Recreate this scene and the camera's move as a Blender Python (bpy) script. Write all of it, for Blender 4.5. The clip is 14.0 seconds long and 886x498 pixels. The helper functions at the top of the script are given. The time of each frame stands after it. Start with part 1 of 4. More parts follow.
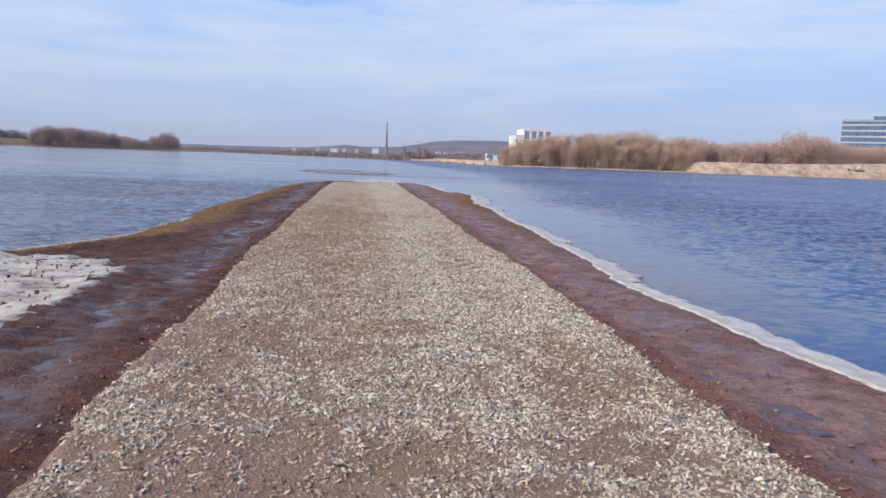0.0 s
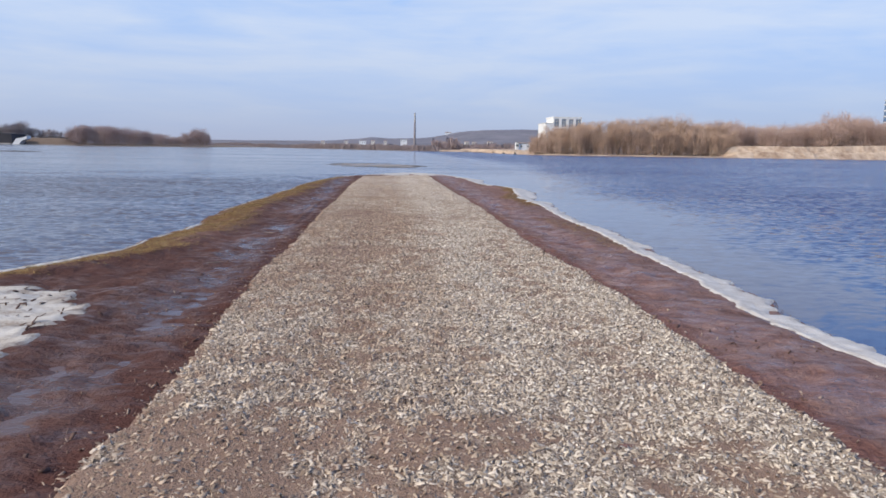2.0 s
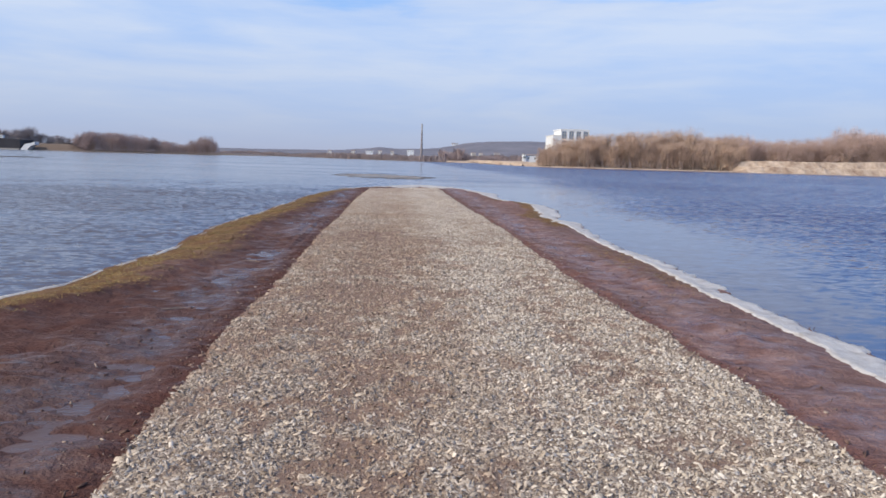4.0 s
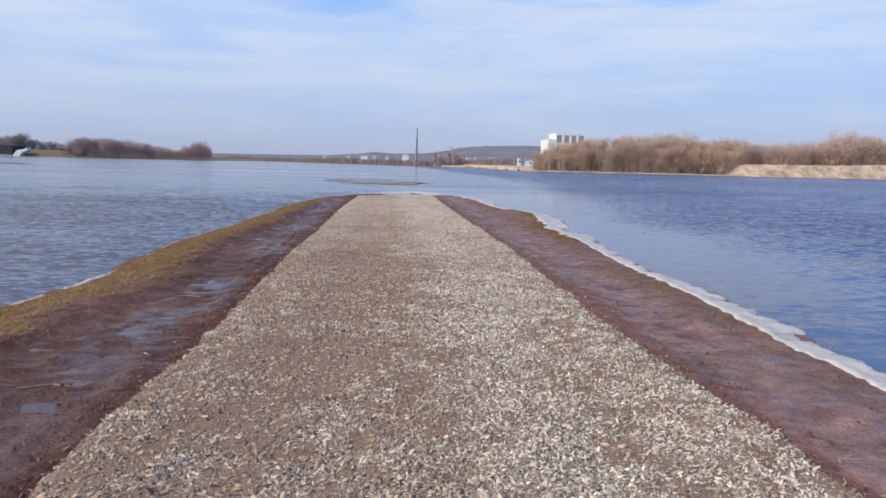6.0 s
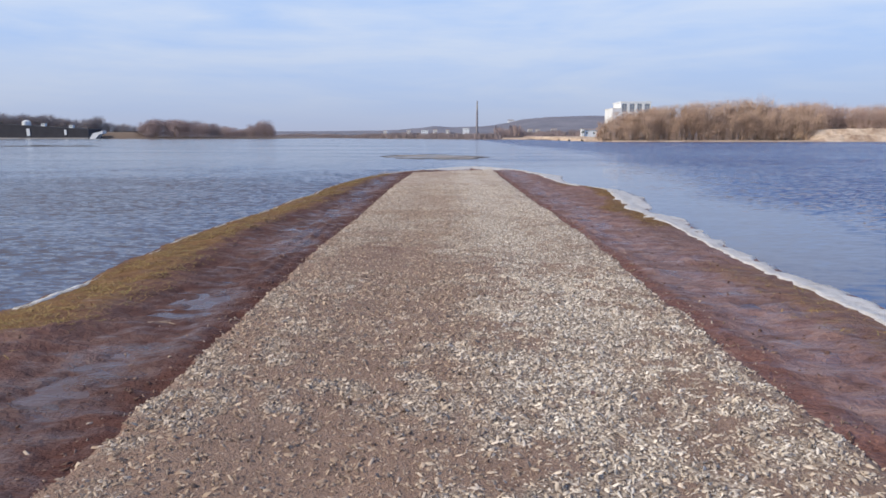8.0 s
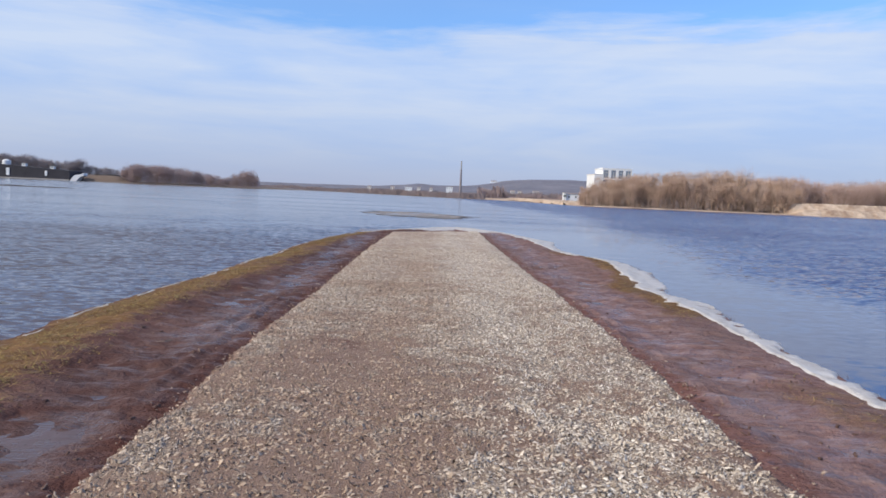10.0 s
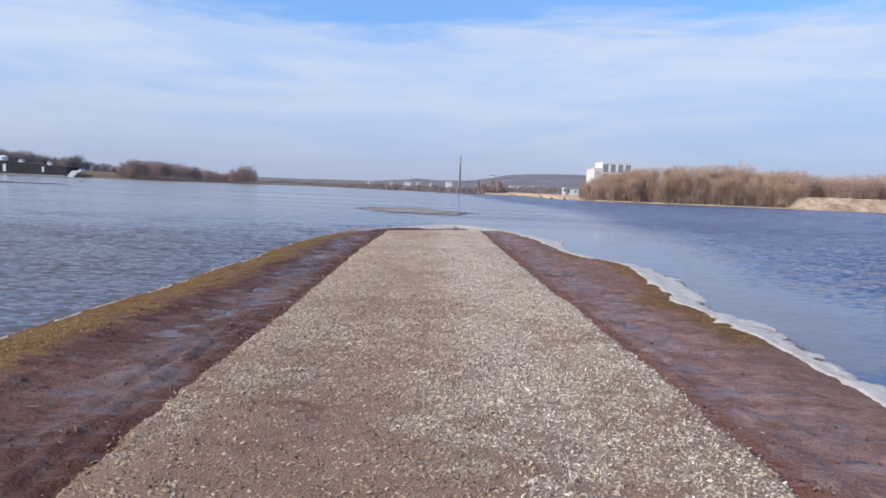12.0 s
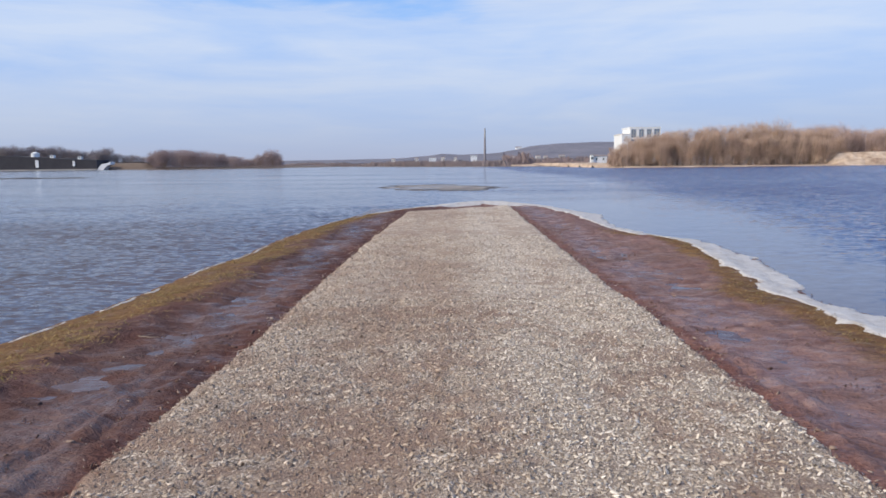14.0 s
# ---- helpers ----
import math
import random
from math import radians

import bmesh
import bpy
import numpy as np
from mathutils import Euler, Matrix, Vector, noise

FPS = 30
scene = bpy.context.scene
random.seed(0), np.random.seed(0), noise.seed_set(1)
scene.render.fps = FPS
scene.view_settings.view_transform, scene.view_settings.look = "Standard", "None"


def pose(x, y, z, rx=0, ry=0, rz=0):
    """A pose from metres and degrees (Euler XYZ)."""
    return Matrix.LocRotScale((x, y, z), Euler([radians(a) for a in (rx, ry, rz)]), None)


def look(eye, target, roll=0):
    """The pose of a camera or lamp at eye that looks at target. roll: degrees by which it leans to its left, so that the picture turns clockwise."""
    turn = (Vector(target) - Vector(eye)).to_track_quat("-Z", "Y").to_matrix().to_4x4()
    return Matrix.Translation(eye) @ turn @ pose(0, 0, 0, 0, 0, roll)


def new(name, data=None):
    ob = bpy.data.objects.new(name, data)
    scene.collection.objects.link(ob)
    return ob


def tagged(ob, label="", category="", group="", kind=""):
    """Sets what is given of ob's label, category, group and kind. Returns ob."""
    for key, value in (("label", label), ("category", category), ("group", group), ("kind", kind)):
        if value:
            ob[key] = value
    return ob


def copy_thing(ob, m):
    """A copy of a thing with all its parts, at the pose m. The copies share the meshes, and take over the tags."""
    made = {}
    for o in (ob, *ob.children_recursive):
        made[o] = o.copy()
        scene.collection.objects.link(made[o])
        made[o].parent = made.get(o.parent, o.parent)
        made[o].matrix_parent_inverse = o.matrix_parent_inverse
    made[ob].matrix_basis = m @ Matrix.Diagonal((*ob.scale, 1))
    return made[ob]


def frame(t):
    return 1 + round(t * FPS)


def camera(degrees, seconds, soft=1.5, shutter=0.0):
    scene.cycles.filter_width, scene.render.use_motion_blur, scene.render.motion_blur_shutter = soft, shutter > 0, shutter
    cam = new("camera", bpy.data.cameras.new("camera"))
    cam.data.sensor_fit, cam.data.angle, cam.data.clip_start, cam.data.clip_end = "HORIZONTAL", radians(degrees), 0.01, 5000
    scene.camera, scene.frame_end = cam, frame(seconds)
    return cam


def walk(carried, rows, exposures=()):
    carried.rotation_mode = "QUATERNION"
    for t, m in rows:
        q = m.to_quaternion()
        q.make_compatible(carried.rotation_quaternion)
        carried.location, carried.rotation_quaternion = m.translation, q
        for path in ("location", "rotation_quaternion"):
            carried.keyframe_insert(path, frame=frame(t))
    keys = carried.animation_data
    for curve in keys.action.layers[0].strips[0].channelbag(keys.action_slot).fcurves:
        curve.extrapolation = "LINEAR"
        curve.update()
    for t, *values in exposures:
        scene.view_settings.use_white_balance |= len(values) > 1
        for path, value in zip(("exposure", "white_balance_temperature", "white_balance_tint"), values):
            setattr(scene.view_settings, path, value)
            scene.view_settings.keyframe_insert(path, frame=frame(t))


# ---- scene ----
cam = camera(65.7, 14.0, soft=1.65)
PATH = [
    (0, (-0.368, 0.447, 1.428), (-0.1161, 2.4141, 1.1688), 2.12),
    (0.5, (-0.397, 1.041, 1.429), (-0.1489, 3.0009, 1.1174), 1.75),
    (1, (-0.416, 1.621, 1.432), (-0.2218, 3.5773, 1.0665), 1.54),
    (1.5, (-0.45, 2.213, 1.441), (-0.2548, 4.1699, 1.0761), -0.49),
    (2, (-0.462, 2.818, 1.443), (-0.2963, 4.7903, 1.1542), 0.87),
    (2.5, (-0.533, 3.363, 1.481), (-0.3735, 5.3375, 1.2092), 0.47),
    (3, (-0.524, 3.931, 1.487), (-0.3918, 5.9114, 1.238), 0.36),
    (3.2, (-0.547, 4.145, 1.463), (-0.4242, 6.1255, 1.2136), 1.08),
    (5.3, (-0.459, 6.439, 1.501), (-0.2852, 8.4135, 1.2306), 1.34),
    (5.5, (-0.434, 6.634, 1.495), (-0.2598, 8.6088, 1.2266), 1.27),
    (6, (-0.335, 7.227, 1.491), (-0.1718, 9.2052, 1.2459), 1.37),
    (6.5, (-0.28, 7.856, 1.492), (-0.2306, 9.8418, 1.2617), 1.37),
    (7, (-0.205, 8.427, 1.501), (-0.1685, 10.4091, 1.2362), 0.71),
    (7.5, (-0.169, 8.99, 1.487), (-0.1958, 10.9743, 1.2373), 0.62),
    (8, (-0.151, 9.555, 1.481), (-0.1672, 11.5289, 1.1582), -0.03),
    (8.5, (-0.15, 10.195, 1.486), (-0.1786, 12.1709, 1.1811), -0.77),
    (9, (-0.178, 10.802, 1.512), (-0.1656, 12.7909, 1.3052), -3.48),
    (9.2, (-0.187, 11.045, 1.498), (-0.1554, 13.0398, 1.3554), 0.44),
    (11.3, (-0.187, 13.27, 1.537), (-0.15, 15.261, 1.3502), 3.29),
    (11.5, (-0.163, 13.486, 1.545), (-0.1441, 15.4785, 1.3728), 2.94),
    (12, (-0.145, 14.037, 1.531), (-0.1037, 16.0295, 1.3597), 2.31),
    (12.5, (-0.081, 14.532, 1.536), (0.0433, 16.5172, 1.3245), 3.17),
    (13, (-0.08, 15.11, 1.53), (-0.0076, 17.0994, 1.3398), 2.87),
    (13.5, (-0.055, 15.671, 1.526), (-0.0377, 17.6582, 1.301), -0.7),
    (14, (-0.047, 16.283, 1.519), (-0.0889, 18.268, 1.2742), -0.62),
]
walk(cam, [(t, look(eye, target, roll)) for t, eye, target, roll in PATH])


# ---- world, sun ----
SUN_ELEV, SUN_AZ = 33.0, 246.0      # degrees; azimuth clockwise from +y (the way of the path)
world = bpy.data.worlds.new("sky")
scene.world = world
world.use_nodes = True
wn, wl = world.node_tree.nodes, world.node_tree.links
wn.clear()


def wnode(kind, **sets):
    n = wn.new(kind)
    for k, v in sets.items():
        n.inputs[k].default_value = v
    return n


def wmath(op, a, b=None, clamp=False):
    n = wn.new("ShaderNodeMath")
    n.operation, n.use_clamp = op, clamp
    for i, v in enumerate((a, b)):
        if v is None:
            continue
        if isinstance(v, (int, float)):
            n.inputs[i].default_value = v
        else:
            wl.new(v, n.inputs[i])
    return n.outputs[0]


def wmix(fac, a, b):
    n = wn.new("ShaderNodeMix")
    n.data_type = "RGBA"
    for i, v in ((0, fac), (6, a), (7, b)):
        if isinstance(v, (tuple, float, int)):
            n.inputs[i].default_value = v
        else:
            wl.new(v, n.inputs[i])
    return n.outputs[2]


sky = wn.new("ShaderNodeTexSky")
sky.sky_type, sky.sun_disc = "NISHITA", False
sky.sun_elevation, sky.sun_rotation = radians(SUN_ELEV), radians(SUN_AZ)
sky.air_density, sky.dust_density, sky.ozone_density = 1.0, 1.2, 2.0
way = wn.new("ShaderNodeTexCoord").outputs["Generated"]
sep = wn.new("ShaderNodeSeparateXYZ")
wl.new(way, sep.inputs[0])
up = sep.outputs[2]
deep = wn.new("ShaderNodeVectorMath")
deep.operation = "SCALE"
wl.new(sky.outputs[0], deep.inputs[0])
deep.inputs["Scale"].default_value = 0.17
# thin high cloud in long streaks that slope gently
mp = wn.new("ShaderNodeMapping")
mp.inputs["Rotation"].default_value = (0, radians(-5), 0)
mp.inputs["Location"].default_value = (0.37, 0.2, 0.05)
mp.inputs["Scale"].default_value = (2.2, 2.2, 15.0)
wl.new(way, mp.inputs[0])
n1 = wnode("ShaderNodeTexNoise", Scale=1.0, Detail=6.0, Roughness=0.52, Distortion=0.5)
wl.new(mp.outputs[0], n1.inputs["Vector"])
n2 = wnode("ShaderNodeTexNoise", Scale=3.1, Detail=5.0, Roughness=0.6, Distortion=0.3)
wl.new(mp.outputs[0], n2.inputs["Vector"])
streak = wmath("ADD", wmath("MULTIPLY", n1.outputs[0], 0.75), wmath("MULTIPLY", n2.outputs[0], 0.25))
high = wmath("MULTIPLY", wmath("SUBTRACT", up, 0.20), 3.0, clamp=True)
# the veil is whole near the horizon and opens higher up
opening = wmath("MULTIPLY", wmath("SUBTRACT", up, 0.15), 8.0, clamp=True)
limit = wmath("ADD", wmath("MULTIPLY", opening, wmath("ADD", 0.44, wmath("MULTIPLY", sep.outputs[0], 0.16))), 0.12)
veil = wmath("MULTIPLY", wmath("SUBTRACT", streak, limit), 6.0, clamp=True)
veil = wmath("ADD", wmath("MULTIPLY", veil, 0.80), wmath("ADD", 0.12, wmath("MULTIPLY", high, wmath("ADD", 0.28, wmath("MULTIPLY", sep.outputs[0], -0.85), clamp=True))), clamp=True)
haze = wmath("POWER", wmath("SUBTRACT", 1.0, wmath("MULTIPLY", up, 5.5, clamp=True)), 1.5)
thick = wmath("MULTIPLY", wmath("SUBTRACT", streak, 0.40), 5.0, clamp=True)
cloud = wmix(haze, wmix(thick, (0.45, 0.61, 0.93, 1), (0.635, 0.728, 0.905, 1)), (0.437, 0.480, 0.650, 1))
cloud = wmix(high, cloud, (0.76, 0.77, 0.80, 1))
blue = wn.new("ShaderNodeVectorMath")
blue.operation = "MULTIPLY"
wl.new(deep.outputs[0], blue.inputs[0])
blue.inputs[1].default_value = (0.60, 0.92, 1.30)
seen_sky = wmix(veil, blue.outputs[0], cloud)
bg = wn.new("ShaderNodeBackground")
wl.new(seen_sky, bg.inputs[0])
bg.inputs[1].default_value = 1.0
wl.new(bg.outputs[0], wn.new("ShaderNodeOutputWorld").inputs[0])

sun = new("sun", bpy.data.lights.new("sun", "SUN"))
sun.data.energy, sun.data.angle, sun.data.color = 4.0, radians(0.8), (1.0, 0.86, 0.70)
sa, se = radians(SUN_AZ), radians(SUN_ELEV)
sun.matrix_world = look((0, 0, 60), (-math.sin(sa) * math.cos(se), -math.cos(sa) * math.cos(se), 60 - math.sin(se)))


# ---- materials ----
class Mat:
    """A node material with short ways to add nodes."""

    def __init__(self, name, rough=0.8, metal=0.0, ior=1.45):
        self.m = bpy.data.materials.new(name)
        self.m.use_nodes = True
        self.n, self.l = self.m.node_tree.nodes, self.m.node_tree.links
        self.b = self.n["Principled BSDF"]
        self.b.inputs["Roughness"].default_value = rough
        self.b.inputs["Metallic"].default_value = metal
        self.b.inputs["IOR"].default_value = ior
        self.pos = self.n.new("ShaderNodeNewGeometry").outputs["Position"]

    def put(self, sock, v):
        if isinstance(v, (int, float, tuple)):
            sock.default_value = v
        else:
            self.l.new(v, sock)

    def noise(self, scale, detail=4.0, rough=0.55, stretch=None, distort=0.0, shift=None):
        vec = self.pos
        if stretch or shift:
            mp = self.n.new("ShaderNodeMapping")
            mp.inputs["Scale"].default_value = stretch or (1, 1, 1)
            mp.inputs["Location"].default_value = shift or (0, 0, 0)
            self.l.new(vec, mp.inputs[0])
            vec = mp.outputs[0]
        t = self.n.new("ShaderNodeTexNoise")
        self.l.new(vec, t.inputs["Vector"])
        for k, v in (("Scale", scale), ("Detail", detail), ("Roughness", rough), ("Distortion", distort)):
            t.inputs[k].default_value = v
        return t.outputs[0]

    def voronoi(self, scale, feature="F1", out="Distance"):
        t = self.n.new("ShaderNodeTexVoronoi")
        t.feature = feature
        self.l.new(self.pos, t.inputs["Vector"])
        t.inputs["Scale"].default_value = scale
        return t.outputs[out]

    def ramp(self, v, stops):
        r = self.n.new("ShaderNodeValToRGB")
        self.put(r.inputs[0], v)
        el = r.color_ramp.elements
        while len(el) < len(stops):
            el.new(0.5)
        for e, (p, c) in zip(el, stops):
            e.position, e.color = p, (c if isinstance(c, tuple) else (c, c, c)) + (1,)
        return r.outputs[0]

    def mix(self, f, a, b, how="MIX"):
        x = self.n.new("ShaderNodeMix")
        x.data_type, x.blend_type = "RGBA", how
        for i, v in ((0, f), (6, a), (7, b)):
            self.put(x.inputs[i], v + (1,) if isinstance(v, tuple) and len(v) == 3 else v)
        return x.outputs[2]

    def math(self, op, a, b=0.0, clamp=False):
        x = self.n.new("ShaderNodeMath")
        x.operation, x.use_clamp = op, clamp
        self.put(x.inputs[0], a)
        self.put(x.inputs[1], b)
        return x.outputs[0]

    def attr(self, name):
        a = self.n.new("ShaderNodeAttribute")
        a.attribute_name = name
        return a.outputs["Fac"]

    def island(self):
        return self.n.new("ShaderNodeNewGeometry").outputs["Random Per Island"]

    def chance(self):
        return self.n.new("ShaderNodeObjectInfo").outputs["Random"]

    def bump(self, height, strength, dist):
        x = self.n.new("ShaderNodeBump")
        x.inputs["Strength"].default_value = 1.0
        x.inputs["Distance"].default_value = dist
        self.put(x.inputs["Strength"], strength)
        self.l.new(height, x.inputs["Height"])
        self.l.new(x.outputs[0], self.b.inputs["Normal"])
        return self

    def colour(self, c):
        self.put(self.b.inputs["Base Color"], c + (1,) if isinstance(c, tuple) and len(c) == 3 else c)
        return self

    def rough(self, v):
        self.put(self.b.inputs["Roughness"], v)
        return self


def mottled(name, a, b, scale, rough=0.85, fine=None, bump=0.0, metal=0.0):
    """A surface between two colours, varied at two scales, with fine relief."""
    m = Mat(name, rough, metal)
    big = m.noise(scale, 4)
    small = m.noise(fine or scale * 9, 3)
    f = m.math("ADD", m.math("MULTIPLY", big, 0.65), m.math("MULTIPLY", small, 0.35))
    m.colour(m.ramp(f, [(0.32, a), (0.68, b)]))
    if bump:
        m.bump(small, 0.6, bump)
    return m.m


# river water: clear dark body under a rippled surface; calmer and rougher patches where the wind touches down
w = Mat("river_water", 0.16, 0.0, 1.333)
east = w.n.new("ShaderNodeSeparateXYZ")
w.l.new(w.pos, east.inputs[0])
wx, wy = east.outputs[0], east.outputs[1]
gust = w.ramp(w.noise(0.05, 4, 0.55, (0.35, 1.0, 1.0)), [(0.36, 0.6), (0.62, 1.15)])
drift_line = w.math("MULTIPLY", w.math("SUBTRACT", w.noise(0.10, 4, 0.6, (0.5, 1.0, 1.0)), 0.5), 0.5)
# upstream the wind touches only the near water; downstream the ice and the spit keep a smooth strip in their lee, wider towards the tip
west_side = w.ramp(w.math("ADD", w.math("MULTIPLY", wy, 0.01), drift_line), [(0.08, 0.45), (0.20, 0.60), (0.30, 1.0), (0.44, 0.34), (0.75, 0.17), (1.0, 0.15)])
off_ice = w.math("ADD", w.math("SUBTRACT", wx, w.math("MULTIPLY", w.math("MINIMUM", wy, 75.0), 0.10)), w.math("MULTIPLY", drift_line, 10.0))
east_side = w.ramp(w.math("ADD", w.math("MULTIPLY", off_ice, 0.0625), 0.125), [(0.22, 0.040), (0.38, 0.11), (0.52, 0.50), (0.80, 1.0)])
side = w.math("ADD", w.math("MULTIPLY", wx, 0.06), 0.45, clamp=True)
lee = w.mix(w.math("ADD", w.math("MULTIPLY", wx, 0.22), 0.25, clamp=True), west_side, east_side)
# body colour turns bluer to the right, painting in the bluer sky reflection
w.colour(w.mix(side, w.ramp(w.noise(0.3, 3), [(0.3, (0.050, 0.046, 0.068)), (0.7, (0.064, 0.056, 0.078))]), (0.046, 0.050, 0.125)))
w.b.inputs["Specular IOR Level"].default_value = 0.5


def slopes(scale, stretch, detail, gain, lean=0.0):
    """Wave slopes in x and y from the noise's separate channels; lean: the mean slope of the faces that stand up from the troughs."""
    mp = w.n.new("ShaderNodeMapping")
    mp.inputs["Scale"].default_value = stretch
    mp.inputs["Rotation"].default_value = (0, 0, radians(24))
    w.l.new(w.pos, mp.inputs[0])
    t = w.n.new("ShaderNodeTexNoise")
    w.l.new(mp.outputs[0], t.inputs["Vector"])
    for k, v in (("Scale", scale), ("Detail", detail), ("Roughness", 0.6), ("Distortion", 0.5)):
        t.inputs[k].default_value = v
    v = w.n.new("ShaderNodeVectorMath")
    v.operation = "MULTIPLY_ADD"
    w.l.new(t.outputs["Color"], v.inputs[0])
    v.inputs[1].default_value = (gain * 0.6, gain, 0)
    v.inputs[2].default_value = (-gain * 0.3, -gain * 0.5 - lean, 0)
    return v.outputs[0]


def vec(op, a, b):
    v = w.n.new("ShaderNodeVectorMath")
    v.operation = op
    w.put(v.inputs[0], a)
    w.put(v.inputs["Scale"] if op == "SCALE" else v.inputs[1], b)
    return v.outputs[0]


tilt = vec("ADD", slopes(7.0, (0.6, 1.15, 1.0), 4.0, 2.1, 0.15), slopes(1.2, (0.55, 1.3, 1.0), 2.0, 0.6))
reach = w.math("MULTIPLY", w.math("SUBTRACT", wy, 40.0), 0.06, clamp=True)
streaks = w.ramp(w.noise(0.16, 4, 0.6, (0.16, 1.0, 1.0)), [(0.42, 0.15), (0.62, 0.40)])
lee = w.math("MAXIMUM", lee, w.math("MULTIPLY", streaks, reach))
w.rough(w.math("ADD", 0.05, w.math("MULTIPLY", lee, 0.11)))
tilt = vec("SCALE", tilt, w.math("MULTIPLY", gust, lee))
w.l.new(vec("NORMALIZE", vec("ADD", tilt, (0.0, 0.0, 1.0)), (0, 0, 0)), w.b.inputs["Normal"])
WATER = w.m

p = Mat("puddle_water", 0.08, 0.0, 1.36)
p.colour(p.ramp(p.noise(2.0, 3), [(0.35, (0.070, 0.036, 0.032)), (0.7, (0.115, 0.070, 0.066))]))
p.rough(p.ramp(p.noise(5.0, 4), [(0.35, 0.12), (0.7, 0.40)]))
p.bump(p.noise(9, 4, 0.6, (0.5, 1.6, 1.0)), 0.5, 0.012)
PUDDLE = p.m

# reddish wet silt with an ochre zone of dead growth along the water
m = Mat("wet_red_silt", 0.6)
big, mid, fine = m.noise(0.7, 4, 0.6), m.noise(4.5, 5, 0.62, (0.75, 1.2, 1.0)), m.noise(38, 4, 0.6)
silt = m.ramp(m.math("ADD", m.math("MULTIPLY", mid, 0.72), m.math("MULTIPLY", fine, 0.28)),
              [(0.32, (0.098, 0.050, 0.044)), (0.48, (0.200, 0.118, 0.107)), (0.70, (0.320, 0.228, 0.212))])
grey = m.ramp(fine, [(0.3, (0.110, 0.068, 0.060)), (0.7, (0.220, 0.150, 0.135))])
silt = m.mix(m.ramp(big, [(0.42, 0.0), (0.64, 0.65)]), silt, grey)
silt = m.mix(m.ramp(m.math("ADD", m.attr("red"), m.math("MULTIPLY", m.math("SUBTRACT", mid, 0.5), 0.8)), [(0.35, 0.0), (0.65, 0.60)]), silt, m.ramp(fine, [(0.3, (0.088, 0.034, 0.027)), (0.7, (0.205, 0.092, 0.073))]))
silt = m.mix(m.math("MULTIPLY", m.attr("damp"), 0.80), silt, (0.062, 0.026, 0.022))
och = m.ramp(m.math("ADD", m.math("MULTIPLY", mid, 0.5), m.math("MULTIPLY", fine, 0.5)),
             [(0.32, (0.080, 0.042, 0.023)), (0.52, (0.175, 0.098, 0.044)), (0.75, (0.300, 0.192, 0.080))])
edge = m.math("ADD", m.attr("ochre"), m.math("MULTIPLY", m.math("SUBTRACT", mid, 0.5), 1.3))
m.colour(m.mix(m.ramp(edge, [(0.32, 0.0), (0.85, 0.92)]), silt, och))
wet = m.noise(4.2, 5, 0.68, (0.7, 1.5, 1.0), 0.3)
wet_at = m.math("ADD", m.math("MULTIPLY", m.attr("wet"), 0.55), m.math("MULTIPLY", m.math("SUBTRACT", wet, 0.5), 1.7))
m.rough(m.ramp(wet_at, [(0.05, 0.85), (0.32, 0.50), (0.55, 0.16)]))
m.put(m.b.inputs["Specular IOR Level"], m.ramp(wet_at, [(0.05, 0.12), (0.45, 0.50)]))
m.bump(m.math("ADD", m.math("MULTIPLY", mid, 1.0), m.math("MULTIPLY", fine, 0.16)), 1.0, 0.08)
SILT = m.m

# fines between the stones; grit darkened in place of shade in the gaps
m = Mat("gravel_fines", 0.9)
lane = m.noise(5.0, 5, 0.7, (1.0, 0.6, 1.0))
cell = m.voronoi(75)
tone = m.voronoi(75, "F1", "Color")
grit = m.ramp(tone, [(0.1, (0.11, 0.080, 0.062)), (0.5, (0.27, 0.220, 0.176)), (0.9, (0.52, 0.460, 0.395))])
packed = m.mix(m.attr("dust"), m.ramp(tone, [(0.1, (0.42, 0.362, 0.295)), (0.9, (0.66, 0.590, 0.500))]), m.ramp(tone, [(0.1, (0.30, 0.232, 0.175)), (0.9, (0.52, 0.425, 0.332))]))
grit = m.mix(m.attr("packed"), grit, packed)
earth = m.ramp(m.math("ADD", m.math("MULTIPLY", m.noise(30, 4), 0.6), m.math("MULTIPLY", m.noise(2.2, 3), 0.4)), [(0.3, (0.165, 0.098, 0.073)), (0.7, (0.310, 0.208, 0.156))])
fines = m.mix(m.ramp(m.math("ADD", m.attr("earth"), m.math("MULTIPLY", m.math("SUBTRACT", lane, 0.5), 0.5)), [(0.02, 0.10), (0.85, 0.84)]), grit, earth)
soil = m.ramp(m.noise(45, 4), [(0.3, (0.080, 0.034, 0.026)), (0.7, (0.185, 0.092, 0.070))])
m.colour(m.mix(m.ramp(m.math("ADD", m.attr("rim"), m.math("MULTIPLY", m.math("SUBTRACT", m.noise(7, 5, 0.65), 0.5), 1.4)), [(0.35, 0.0), (0.75, 0.95)]), fines, soil))
m.bump(m.math("ADD", m.math("MULTIPLY", m.noise(70, 4, 0.65), 1.0), m.math("MULTIPLY", cell, 0.25)), 1.0, 0.014)
FINES = m.m

